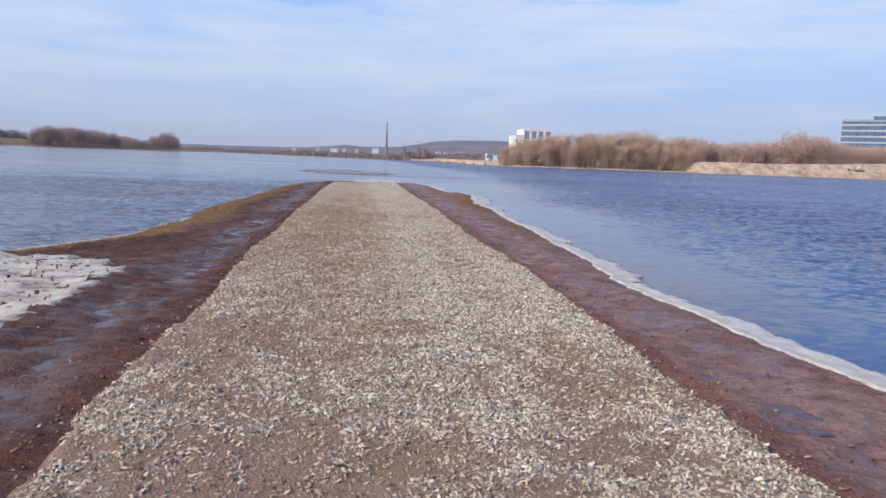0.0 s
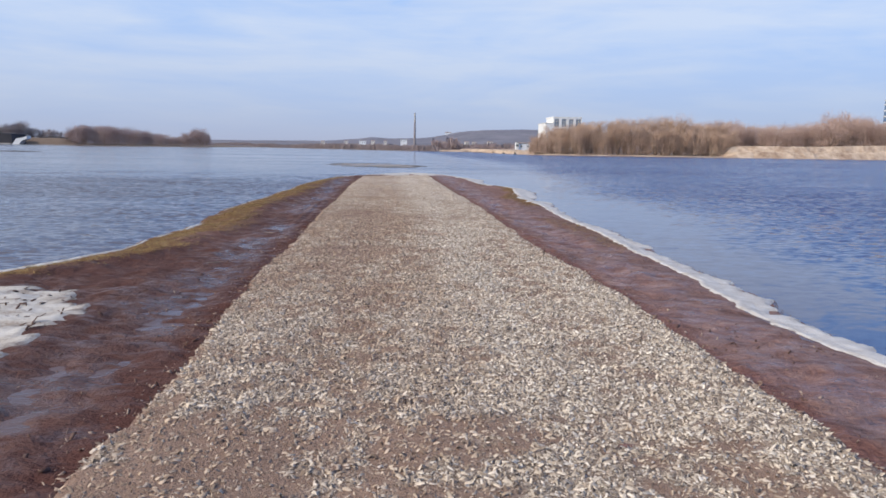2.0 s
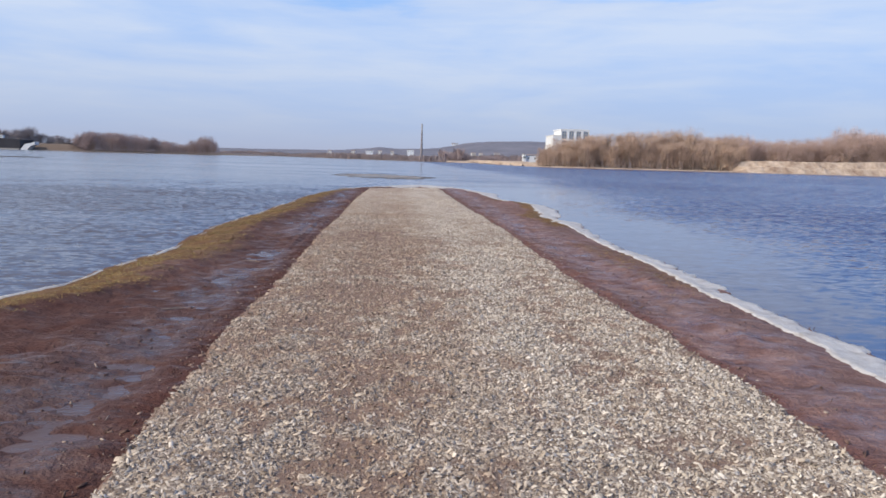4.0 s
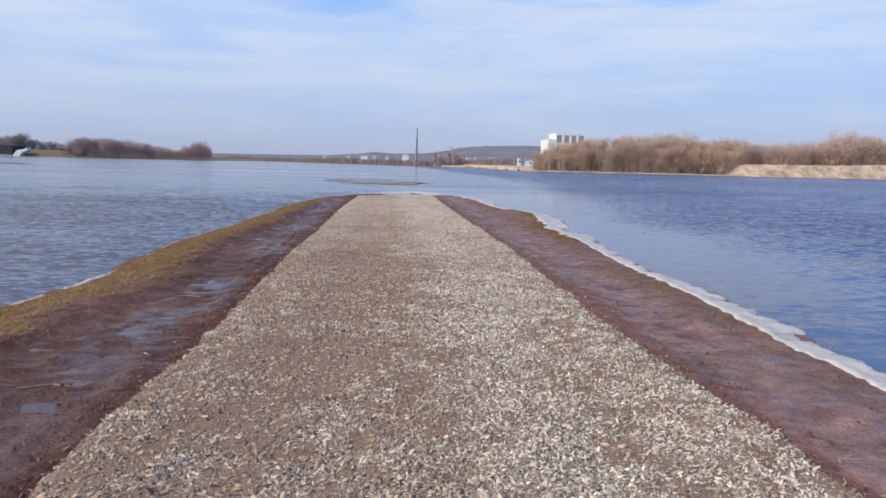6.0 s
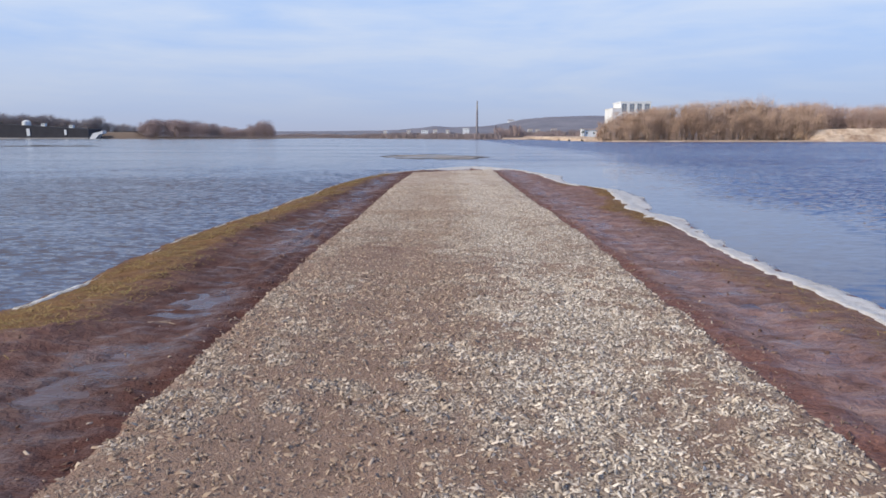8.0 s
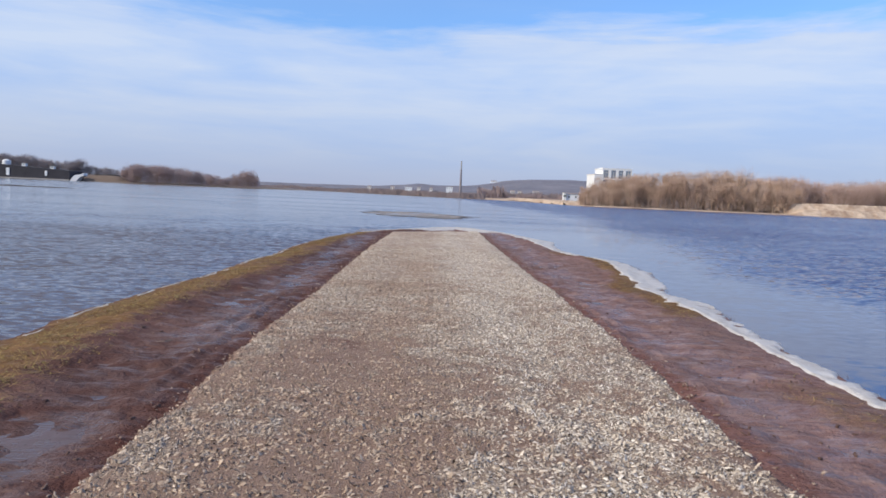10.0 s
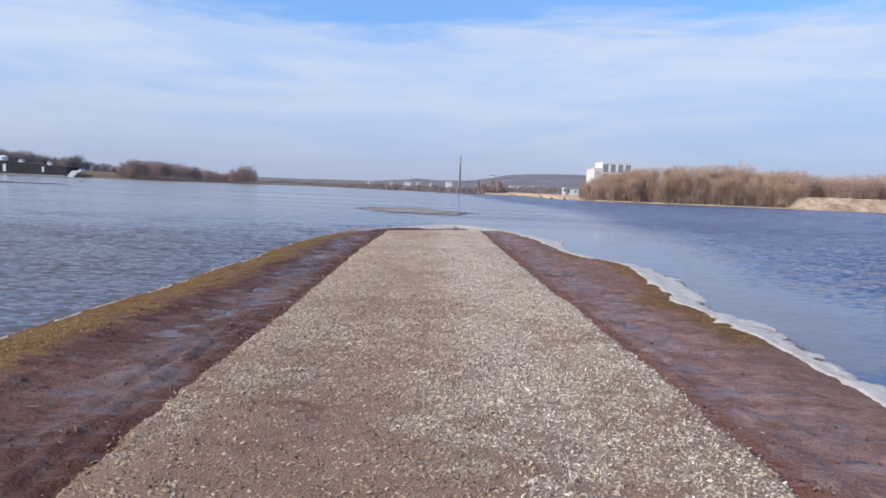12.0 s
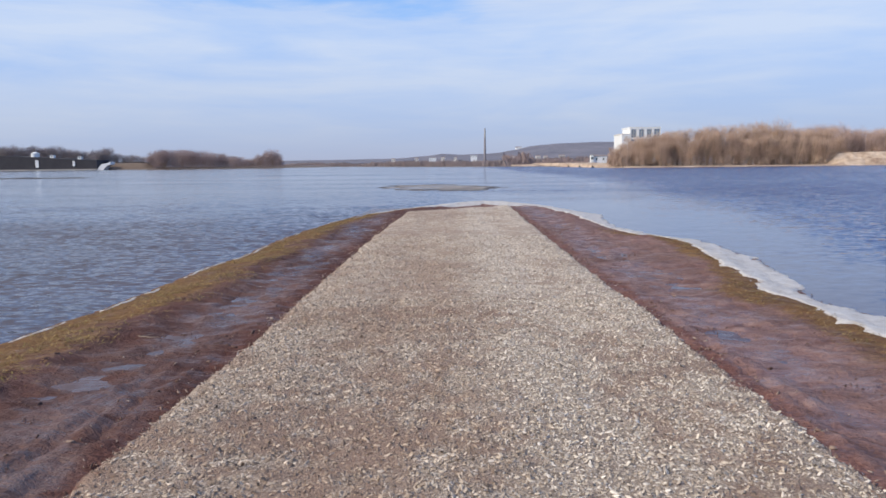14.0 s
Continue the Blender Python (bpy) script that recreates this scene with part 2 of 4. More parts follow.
m = Mat("crushed_stone", 0.85)
pick = m.ramp(m.island(), [(0.0, (0.17, 0.140, 0.118)), (0.22, (0.36, 0.308, 0.258)), (0.5, (0.54, 0.478, 0.402)), (0.8, (0.70, 0.637, 0.552)), (1.0, (0.90, 0.85, 0.78))])
pick = m.mix(m.ramp(m.noise(60, 3), [(0.3, 0.0), (0.8, 0.35)]), pick, (0.22, 0.175, 0.15))
m.colour(m.mix(m.math("MULTIPLY", m.attr("dust"), 0.80), pick, m.ramp(m.island(), [(0.0, (0.15, 0.098, 0.072)), (1.0, (0.47, 0.355, 0.262))])))
m.bump(m.noise(160, 3), 0.5, 0.004)
STONES = m.m

m = Mat("muddy_stone", 0.8)
m.colour(m.mix(m.ramp(m.noise(8, 3), [(0.35, 0.25), (0.65, 0.85)]), m.ramp(m.island(), [(0.0, (0.20, 0.14, 0.11)), (1.0, (0.56, 0.49, 0.42))]), (0.15, 0.085, 0.068)))
STRAY = m.m

m = Mat("crushed_stone_single", 0.85)
pick = m.ramp(m.chance(), [(0.0, (0.18, 0.15, 0.13)), (0.3, (0.37, 0.33, 0.28)), (0.6, (0.48, 0.43, 0.37)), (1.0, (0.68, 0.65, 0.61))])
m.colour(m.mix(m.ramp(m.noise(60, 3), [(0.3, 0.0), (0.8, 0.45)]), pick, (0.24, 0.19, 0.15)))
m.bump(m.noise(160, 3), 0.5, 0.004)
STONE_ONE = m.m

m = Mat("crusted_ice", 0.55)
f1, f2 = m.noise(6, 5, 0.6), m.noise(45, 3)
m.colour(m.ramp(m.math("ADD", m.math("MULTIPLY", f1, 0.7), m.math("MULTIPLY", f2, 0.3)), [(0.30, (0.25, 0.215, 0.19)), (0.41, (0.43, 0.41, 0.39)), (0.54, (0.53, 0.52, 0.51)), (0.75, (0.64, 0.64, 0.635))]))
m.bump(m.math("ADD", f1, m.math("MULTIPLY", f2, 0.3)), 0.9, 0.03)
ICE = m.m

m = Mat("dirty_ice", 0.6)
f1, f2 = m.noise(3.0, 5, 0.65, (0.6, 1.6, 1.0)), m.noise(40, 3)
m.colour(m.ramp(m.math("ADD", m.math("MULTIPLY", f1, 0.75), m.math("MULTIPLY", f2, 0.25)), [(0.36, (0.17, 0.13, 0.11)), (0.46, (0.36, 0.33, 0.30)), (0.56, (0.50, 0.485, 0.46)), (0.75, (0.60, 0.59, 0.58))]))
m.bump(m.math("ADD", f1, m.math("MULTIPLY", f2, 0.2)), 0.9, 0.03)
DIRTY_ICE = m.m

m = Mat("dead_grass", 0.8)
m.colour(m.ramp(m.island(), [(0.0, (0.10, 0.058, 0.022)), (0.45, (0.25, 0.155, 0.052)), (0.75, (0.40, 0.275, 0.11)), (0.88, (0.25, 0.205, 0.065)), (1.0, (0.20, 0.18, 0.056))]))
GRASS = m.m

def twigs_of(name, a, b):
    """Bark of fine twigs: its tone changes a little from tree to tree and from twig to twig."""
    m = Mat(name, 0.85)
    m.colour(m.ramp(m.math("ADD", m.math("MULTIPLY", m.chance(), 0.5), m.math("MULTIPLY", m.island(), 0.5)), [(0.1, a), (0.9, b)]))
    return m.m


TWIG = twigs_of("bare_twigs", (0.38, 0.270, 0.205), (0.60, 0.455, 0.360))
TWIG_DARK = twigs_of("dark_twigs", (0.34, 0.245, 0.215), (0.54, 0.415, 0.365))
# distant growth: air haze is put into these lighter, greyer base colours
TWIG_FAR = twigs_of("hazy_twigs", (0.32, 0.250, 0.250), (0.46, 0.375, 0.370))
TWIG_DENSE = twigs_of("hazy_dense_crown", (0.23, 0.208, 0.225), (0.37, 0.338, 0.350))
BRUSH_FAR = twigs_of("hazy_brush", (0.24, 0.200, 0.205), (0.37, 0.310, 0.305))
BARK = mottled("tree_bark", (0.20, 0.150, 0.12), (0.33, 0.255, 0.20), 1.5)
SAND = mottled("dug_sand", (0.25, 0.170, 0.120), (0.66, 0.54, 0.42), 0.22, 0.95, 0.9, 0.5)
BANK = mottled("bank_earth", (0.10, 0.076, 0.062), (0.19, 0.148, 0.122), 0.03, 0.95, 0.4, 0.3)
WHITE = mottled("white_plaster", (0.70, 0.735, 0.76), (0.78, 0.815, 0.84), 0.12, 0.7, 1.2)
PANEL = mottled("pale_panel", (0.40, 0.44, 0.49), (0.50, 0.54, 0.59), 0.15, 0.7)
HOUSE = mottled("pale_wall", (0.62, 0.59, 0.55), (0.80, 0.78, 0.75), 0.2, 0.8)
ROOF = mottled("roof_sheet", (0.20, 0.17, 0.165), (0.32, 0.27, 0.26), 0.3, 0.8)
CONCRETE = mottled("grey_concrete", (0.28, 0.27, 0.26), (0.42, 0.41, 0.39), 0.15, 0.85)
DARKWALL = mottled("dark_wall", (0.020, 0.022, 0.033), (0.042, 0.043, 0.056), 0.12, 0.8)
# brick lightened and greyed: the haze before the chimney is in its colour
BRICK = mottled("chimney_brick", (0.20, 0.185, 0.20), (0.27, 0.25, 0.265), 0.2, 0.85)
STEEL = mottled("painted_steel", (0.42, 0.33, 0.24), (0.58, 0.47, 0.36), 0.6, 0.5)
RUBBER = mottled("dusty_track", (0.10, 0.08, 0.065), (0.19, 0.155, 0.125), 2.0, 0.8)
MUDROCK = mottled("mud_clod", (0.06, 0.032, 0.026), (0.13, 0.075, 0.06), 6.0, 0.7, 40, 0.01)
g = Mat("window_glass", 0.08, 0.0, 1.5)
g.colour(g.ramp(g.noise(0.2, 2), [(0.3, (0.13, 0.17, 0.185)), (0.7, (0.20, 0.25, 0.265))]))
GLASS = g.m
g = Mat("coated_glass", 0.12, 0.75, 1.5)
g.colour(g.ramp(g.noise(0.2, 2), [(0.3, (0.30, 0.34, 0.37)), (0.7, (0.42, 0.46, 0.49))]))
COATED = g.m
g = Mat("blue_coated_glass", 0.10, 0.8, 1.5)
g.colour(g.ramp(g.noise(0.2, 2), [(0.3, (0.20, 0.27, 0.36)), (0.7, (0.28, 0.36, 0.46))]))
BLUEGLASS = g.m
# wooded hills with the blue-grey of distance haze mixed into their colour
HILL = mottled("hazy_wooded_hill", (0.110, 0.118, 0.160), (0.215, 0.212, 0.250), 0.012, 0.95, 0.07, 6.0)


# ---- mesh helpers ----
def part(name, bm, material, parent=None, label=""):
    me = bpy.data.meshes.new(name)
    if isinstance(bm, bmesh.types.BMesh):
        bm.to_mesh(me)
        bm.free()
    else:
        me.from_pydata(bm[0], [], bm[1])
    me.materials.append(material)
    ob = new(name, me)
    if parent:
        ob.parent = parent
    return tagged(ob, label)


def soup(name, verts, quads, material, parent=None):
    """A mesh straight from arrays of vertices and of faces with equally many corners."""
    verts, quads = np.asarray(verts, np.float32), np.asarray(quads, np.int32)
    me = bpy.data.meshes.new(name)
    me.vertices.add(len(verts))
    me.vertices.foreach_set("co", verts.ravel())
    k = quads.shape[1]
    me.loops.add(quads.size)
    me.loops.foreach_set("vertex_index", quads.ravel())
    me.polygons.add(len(quads))
    me.polygons.foreach_set("loop_start", np.arange(0, quads.size, k, dtype=np.int32))
    me.update(calc_edges=True)
    me.materials.append(material)
    ob = new(name, me)
    if parent:
        ob.parent = parent
    return ob


def sheet(name, xs, ys, height, material, smooth=True, keep=None):
    """A height field over the grid xs by ys; keep(x, y) may drop cells."""
    X, Y = np.meshgrid(xs, ys)
    Z = height(X, Y)
    nx, ny = len(xs), len(ys)
    i = (np.arange(ny - 1)[:, None] * nx + np.arange(nx - 1)[None]).ravel()
    q = np.stack([i, i + 1, i + nx + 1, i + nx], 1)
    if keep is not None:
        cx, cy = (X[:-1, :-1] + X[1:, 1:]) / 2, (Y[:-1, :-1] + Y[1:, 1:]) / 2
        q = q[keep(cx, cy).ravel()]
    ob = soup(name, np.stack([X.ravel(), Y.ravel(), Z.ravel()], 1), q, material)
    if smooth:
        ob.data.polygons.foreach_set("use_smooth", np.ones(len(q), bool))
    return ob, X.ravel(), Y.ravel()


def paint(ob, name, values):
    a = ob.data.attributes.new(name, "FLOAT", "POINT")
    a.data.foreach_set("value", np.asarray(values, np.float32))


def box(bm, x0, x1, y0, y1, z0, z1, bevel=0.0):
    made = bmesh.ops.create_cube(bm, size=1.0)["verts"]
    bmesh.ops.scale(bm, vec=(x1 - x0, y1 - y0, z1 - z0), verts=made)
    bmesh.ops.translate(bm, vec=((x0 + x1) / 2, (y0 + y1) / 2, (z0 + z1) / 2), verts=made)
    if bevel:
        es = list({e for v in made for e in v.link_edges})
        bmesh.ops.bevel(bm, geom=es, offset=bevel, segments=1, affect="EDGES")
    return bm


def boxes(*dims, bevel=0.0):
    bm = bmesh.new()
    for d in dims:
        box(bm, *d, bevel=bevel)
    return bm


def empty(name, x, y, z, label, category, group=""):
    e = new(name)
    e.location = (x, y, z)
    return tagged(e, label, category, group)


_rng = np.random.default_rng(7)
_tab = _rng.random((256, 256))


def vnoise(x, y, s=1.0, seed=0):
    """Smooth value noise in 0..1."""
    x, y = np.asarray(x, float) * s + seed * 17.3, np.asarray(y, float) * s + seed * 9.7
    xi, yi = np.floor(x).astype(int), np.floor(y).astype(int)
    fx, fy = x - xi, y - yi
    fx, fy = fx * fx * (3 - 2 * fx), fy * fy * (3 - 2 * fy)
    t = lambda a, b: _tab[a % 256, b % 256]
    return (t(xi, yi) * (1 - fx) + t(xi + 1, yi) * fx) * (1 - fy) + (t(xi, yi + 1) * (1 - fx) + t(xi + 1, yi + 1) * fx) * fy


def fbm(x, y, s=1.0, seed=0, octaves=4):
    out, amp, tot = 0, 1.0, 0
    for k in range(octaves):
        out, tot = out + amp * vnoise(x, y, s * 2 ** k, seed + k), tot + amp
        amp *= 0.5
    return out / tot


def step(a, b, v):
    t = np.clip((v - a) / (b - a), 0, 1)
    return t * t * (3 - 2 * t)


# ---- plan of the spit ----
WATER_Z = -0.15
LEFT_SHORE = ((-30, -40), (0, -16), (5, -11.5), (8, -8.6), (10, -6.3), (11, -5.5), (12.3, -4.88), (13.4, -4.5), (15, -4.38), (17, -4.22), (18.6, -4.36), (20.4, -4.42), (22.6, -4.36), (24, -4.2), (27, -4.18), (29, -4.04), (33, -3.98), (36, -3.74), (39, -3.3), (41.5, -2.4), (43.2, -1.5), (45.4, -0.3), (46.8, 1.2))
RIGHT_SHORE = ((-30, 30), (0, 5.0), (3, 3.95), (5, 3.7), (6, 3.58), (6.8, 3.6), (7.5, 3.54), (8.4, 3.38), (9.3, 3.4), (9.8, 3.64), (11.2, 3.7), (13.0, 3.70), (14.0, 3.88), (14.8, 3.88), (16.2, 3.98), (18.2, 3.85), (19.5, 3.94), (21.1, 4.11), (22.4, 4.32), (23.5, 4.44), (24.5, 4.12), (25.4, 4.42), (26.3, 4.58), (27.8, 4.95), (30.8, 5.04), (31.6, 4.46), (33, 4.2), (34.8, 4.0), (36.6, 4.2), (38.3, 4.45), (40.6, 3.95), (43.8, 3.3), (45.8, 2.3), (46.8, 1.2))
RIGHT_ICE_IN = ((-30, 29.2), (0, 4.3), (4.7, 3.42), (5.6, 3.27), (6.6, 3.27), (7.9, 3.2), (9.1, 3.06), (10, 3.2), (11.5, 3.38), (13.4, 3.4), (15.4, 3.58), (17, 3.64), (18.8, 3.65), (20.6, 3.8), (22.1, 3.92), (23, 3.72), (23.9, 3.95), (24.9, 3.82), (26.1, 3.98), (27.2, 4.1), (28.9, 4.42), (30.5, 4.5), (31.9, 3.98), (33.4, 3.72), (37.7, 3.52), (40.7, 3.15), (44, 2.6), (46.8, 1.0))


def along(table, y):
    ys, xs = zip(*table)
    return np.interp(y, ys, xs)


def left_x(y):
    return along(LEFT_SHORE, y) + 0.07 * (fbm(y, 0, 1.3, 3) - 0.5) * 2


def right_x(y):
    return along(RIGHT_SHORE, y) + 0.06 * (fbm(y, 5, 2.2, 4) - 0.5) * 2


def spit_z(x, y):
    """Height of the silt: a flat on each side of the gravel that dips under the water at the shores."""
    dl, dr = x - left_x(y), right_x(y) - x
    d = np.minimum(dl, dr)
    d = np.where(y > 46.8, -np.hypot(x - 1.2, y - 46.8), np.minimum(d, (47.0 - y) + 0 * x))
    rough = (fbm(x, y, 1.6, 11, 4) - 0.5) * 0.055 + (fbm(x, y * 0.7, 5, 12, 4) - 0.5) * 0.055
    rough = rough + (fbm(x * 1.1, y * 2.6, 1.9, 13, 4) - 0.5) * 0.050 * np.exp(-((np.abs(x) - 2.6) / 0.55) ** 2) + (fbm(x * 0.9, y * 2.4, 4.5, 14, 3) - 0.5) * 0.060 + (fbm(x, y * 1.4, 5.5, 16, 2) - 0.5) * 0.030
    # shallow hollows in which meltwater stands, left of the gravel
    for cx, cy, rx, ry in ((-2.52, 16.0, 0.30, 0.75), (-2.58, 24.3, 0.24, 0.45), (-2.42, 6.9, 0.30, 1.1), (-2.42, 13.2, 0.30, 1.3), (-2.32, 9.4, 0.22, 0.9), (-2.75, 21.9, 0.5, 0.6), (-2.5, 28.6, 0.35, 0.5), (-2.85, 31.0, 0.3, 0.6)):
        rough = rough - 0.020 * np.exp(-((x - cx) / rx) ** 2 - ((y - cy) / ry) ** 2)
    ridge = 0.045 * step(0.3, 0.75, d) * (1 - step(0.9, 1.5, d)) * np.where(x < 0, 1.0, 0.6) + 0.04 * np.exp(-((x + 3.15) / 0.25) ** 2) * step(12.0, 10.5, y)
    shore = np.where(d > 0, WATER_Z + 0.012 + (0.055 + 0 * d) * step(0, 0.6, d), WATER_Z + 0.012 + d * 0.16)
    shore = np.maximum(shore, -1.6)
    k = step(0.35, 1.0, d)
    bow = 0.06 * np.sin(y * 0.45)
    for c, y0, y1 in ((-2.22, 15.0, 23.5), (-2.42, 16.0, 22.5), (2.16, 17.5, 24.0)):
        rough = rough + 0.016 * np.exp(-((x - c) / 0.2) ** 2) * step(y0, y0 + 2, y) * step(y1, y1 - 2, y)
        rough = rough - (0.015 * np.exp(-((x - c - bow) / 0.035) ** 2) - 0.008 * np.exp(-((np.abs(x - c - bow) - 0.09) / 0.04) ** 2)) * step(y0, y0 + 2, y) * step(y1, y1 - 2, y) * (0.5 + vnoise(x, y, 3, 15))
    flat = -0.088 + rough
    flat = flat - 0.055 * step(39.0, 42.5, y - 0.8 * x)
    return shore * (1 - k) + (flat + ridge) * k + rough * 0.35 * (1 - k) * step(-0.6, 0.2, d) + 0.03 * step(2.6, 2.0, np.abs(x)) * k


EDGE_LEFT = ((3, 1.78), (5, 1.85), (8, 1.84), (11, 1.94), (14, 1.90), (19, 1.94), (22, 1.87), (31, 1.86), (39, 1.70))
EDGE_RIGHT = ((3, 1.82), (5, 1.85), (8, 1.96), (11, 1.95), (13, 1.85), (16, 1.86), (19, 1.96), (22, 1.95), (26, 1.86), (40, 1.88))


def gravel_edge(y, side):
    return along(EDGE_RIGHT if side else EDGE_LEFT, y) + 0.06 * (fbm(y, side * 31, 1.3, 21 + side, 4) - 0.5) * 2 + 0.05 * (vnoise(y, side, 6, 25) - 0.5)


def gravel_end(x):
    return 40.5 + 0.80 * x + 0.5 * (fbm(x, 3, 1.5, 27) - 0.5)


def gravel_z(x, y):
    out = np.maximum(np.abs(x) - np.where(x < 0, gravel_edge(y, 0), gravel_edge(y, 1)), (y - gravel_end(x)) * 0.35)
    lanes = -0.012 * (np.exp(-((x + 0.75) / 0.33) ** 2) + np.exp(-((x - 0.95) / 0.33) ** 2))
    top = 0.0 + lanes + (fbm(x, y, 1.2, 31) - 0.5) * 0.03 + (fbm(x, y, 9, 32, 2) - 0.5) * 0.018
    return top - 0.020 * step(-0.4, 0.0, out) - 0.9 * np.maximum(out, 0) - 0.05 * step(-0.05, 0.08, out)


def bare_spots(x, y):
    """Patches where red silt has come up through the stones."""
    a = sum(h * np.exp(-(((x - cx) / rx) ** 2 + ((y - cy) / ry) ** 2)) for h, cx, cy, rx, ry in (
        (0.95, -1.05, 18.2, 0.42, 0.62), (0.6, -1.2, 18.75, 0.55, 0.16), (0.75, -0.3, 23.3, 0.9, 0.30), (0.55, -0.9, 13.0, 0.35, 0.7), (0.5, 1.1, 13.0, 0.3, 0.4), (0.5, 0.75, 3.7, 0.4, 0.3)))
    return a * (0.10 + 1.0 * fbm(x, y, 2.5, 46))


def earthy(x, y):
    """How far brown fines lie bare: clumps of stones over earth, thinner along the left wheel lane and in bands across."""
    wander = 0.35 * (fbm(y, 1, 0.2, 41) - 0.5)
    lane = 0.09 * np.exp(-((x + 0.75 + wander) / 0.6) ** 2) + 0.05 * np.exp(-((x - 1.2 - wander) / 0.25) ** 2) - 0.06 * np.exp(-((x - 0.6 + wander) / 0.45) ** 2) + 0.05 * step(0.2, -0.8, x) * step(8.5, 10.5, y) * step(22.0, 19.0, y)
    band = 0.10 * step(0.50, 0.72, fbm(x * 0.35, y, 0.9, 47, 3))
    clump = 0.45 * fbm(x, y * 0.8, 1.7, 44, 3) + 0.55 * fbm(x, y, 7.5, 45, 2)
    return np.clip(step(0.40, 0.72, clump + lane + band) * (1 - 0.55 * step(12, 28, y)) + bare_spots(x, y), 0, 1)


def dusty(x, y):
    """Brown dust on the stones: thick where earth lies bare and all along the left half of the path."""
    wander = 0.35 * (fbm(y, 1, 0.2, 41) - 0.5)
    left = step(0.55, -0.15, x + wander) * (0.35 + 0.9 * fbm(x, y * 0.6, 1.4, 48, 3)) * (0.45 + 0.55 * step(5.0, 10.0, y)) * (1 - 0.3 * step(26, 34, y))
    return np.clip(0.62 * earthy(x, y) + 0.62 * left, 0, 1)


# ---- ground, water ----
HILLS = ((-3500, 18), (-546, 16), (-326, 17), (-197, 20), (-105, 27), (-50, 33), (4, 30), (100, 32), (142, 35), (191, 43), (248, 55), (346, 63), (528, 64), (900, 55), (3500, 45))


def far_shore(x):
    return np.interp(x, [-3500, -400, -200, -100, -20, 20, 46, 49, 56, 110, 140, 215, 420, 440, 3500], [1500, 1250, 1000, 780, 560, 430, 390, 250, 236, 234, 240, 250, 255, -3000, -3000])


def ground_z(x, y):
    d = y - far_shore(x)
    land = 0.5 * step(0, 10, d) + 0.9 * step(20, 90, d) + 1.5 * step(200, 700, d)
    left = np.minimum(y - 612 - 0.05 * (x + 155), -150 - x + 6 * fbm(y, 0, 0.05, 5)) - np.maximum(0, y - 1000)
    land_l = 0.6 * step(0, 12, left) + 1.5 * step(15, 60, left)
    back = -14 - y + 5 * fbm(x, 0, 0.05, 9)
    land_b = 0.9 * step(0, 20, back)
    wide = -x - 900.0
    inside = np.maximum.reduce([d, left, back, wide])
    bed = -2.2 + 2.05 * step(-14, 0, inside)
    hill = np.interp(x, *zip(*HILLS)) * step(1300, 2400, y) * (0.88 + 0.15 * fbm(x, y, 0.006, 50) + 0.13 * fbm(x, y, 0.03, 52))
    return bed + np.maximum.reduce([land, land_l, land_b, 1.5 * step(0, 60, wide)]) + hill + np.where(inside > 20, (fbm(x, y, 0.04, 51) - 0.5) * 0.7, 0)


gx = np.concatenate([np.linspace(-3600, -520, 26), np.linspace(-510, 300, 190), np.linspace(320, 3600, 26)])
gy = np.concatenate([np.linspace(-1500, -60, 10), np.linspace(-50, 190, 30), np.linspace(194, 300, 54), np.linspace(306, 900, 110), np.linspace(930, 2400, 40), np.linspace(2500, 4200, 8)])
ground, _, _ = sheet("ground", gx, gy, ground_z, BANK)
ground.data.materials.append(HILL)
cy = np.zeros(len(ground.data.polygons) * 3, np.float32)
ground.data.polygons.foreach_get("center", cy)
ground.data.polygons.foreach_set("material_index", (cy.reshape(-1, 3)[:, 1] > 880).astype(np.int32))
tagged(ground, "brown winter river banks, river bed and wooded far hills", "ground", kind="structure")

river = soup("water", [(-3600, -1500, WATER_Z), (3600, -1500, WATER_Z), (3600, 2300, WATER_Z), (-3600, 2300, WATER_Z)], [(0, 1, 2, 3)], WATER)
tagged(river, "wide blue river with small wind ripples", "water", kind="structure")

# ---- the spit ----
sx = np.concatenate([np.linspace(-45, -10, 24), np.linspace(-9.5, -5.2, 40), np.arange(-5.1, 5.6, 0.05), np.linspace(5.8, 10, 16), np.linspace(11, 35, 14)])
sy = np.concatenate([np.linspace(-24, 1.5, 30), np.arange(1.6, 16, 0.07), np.arange(16, 30, 0.09), np.arange(30, 48, 0.14), np.linspace(48.5, 58, 12)])
silt, X, Y = sheet("silt_spit", sx, sy, spit_z, SILT)
dl, dr = X - left_x(Y), right_x(Y) - X
band_l = step(-0.2, 0.05, dl) * (1 - step(0.40, 1.30, dl + 0.9 * (fbm(X, Y, 0.8, 61) - 0.5))) * step(9.9, 10.6, Y)
band_r = step(-0.2, 0.2, dr) * (1 - step(0.75, 1.25, dr + 0.4 * (fbm(X, Y, 0.8, 62) - 0.5))) * np.maximum(step(20.5, 22.5, Y) * (1 - step(31, 34, Y)), 0.55 * step(12, 14, Y) * (1 - step(17.5, 19, Y)))
paint(silt, "ochre", np.clip(np.maximum(band_l, band_r), 0, 1) * 0.95)
paint(silt, "damp", np.clip(step(0.5, -1.0, X) * (0.36 + 0.9 * fbm(X, Y, 0.7, 66)) + 0.25 * step(15.0, 12.0, Y) * step(0.5, -1.0, X) - 0.45 * band_l, 0, 1))
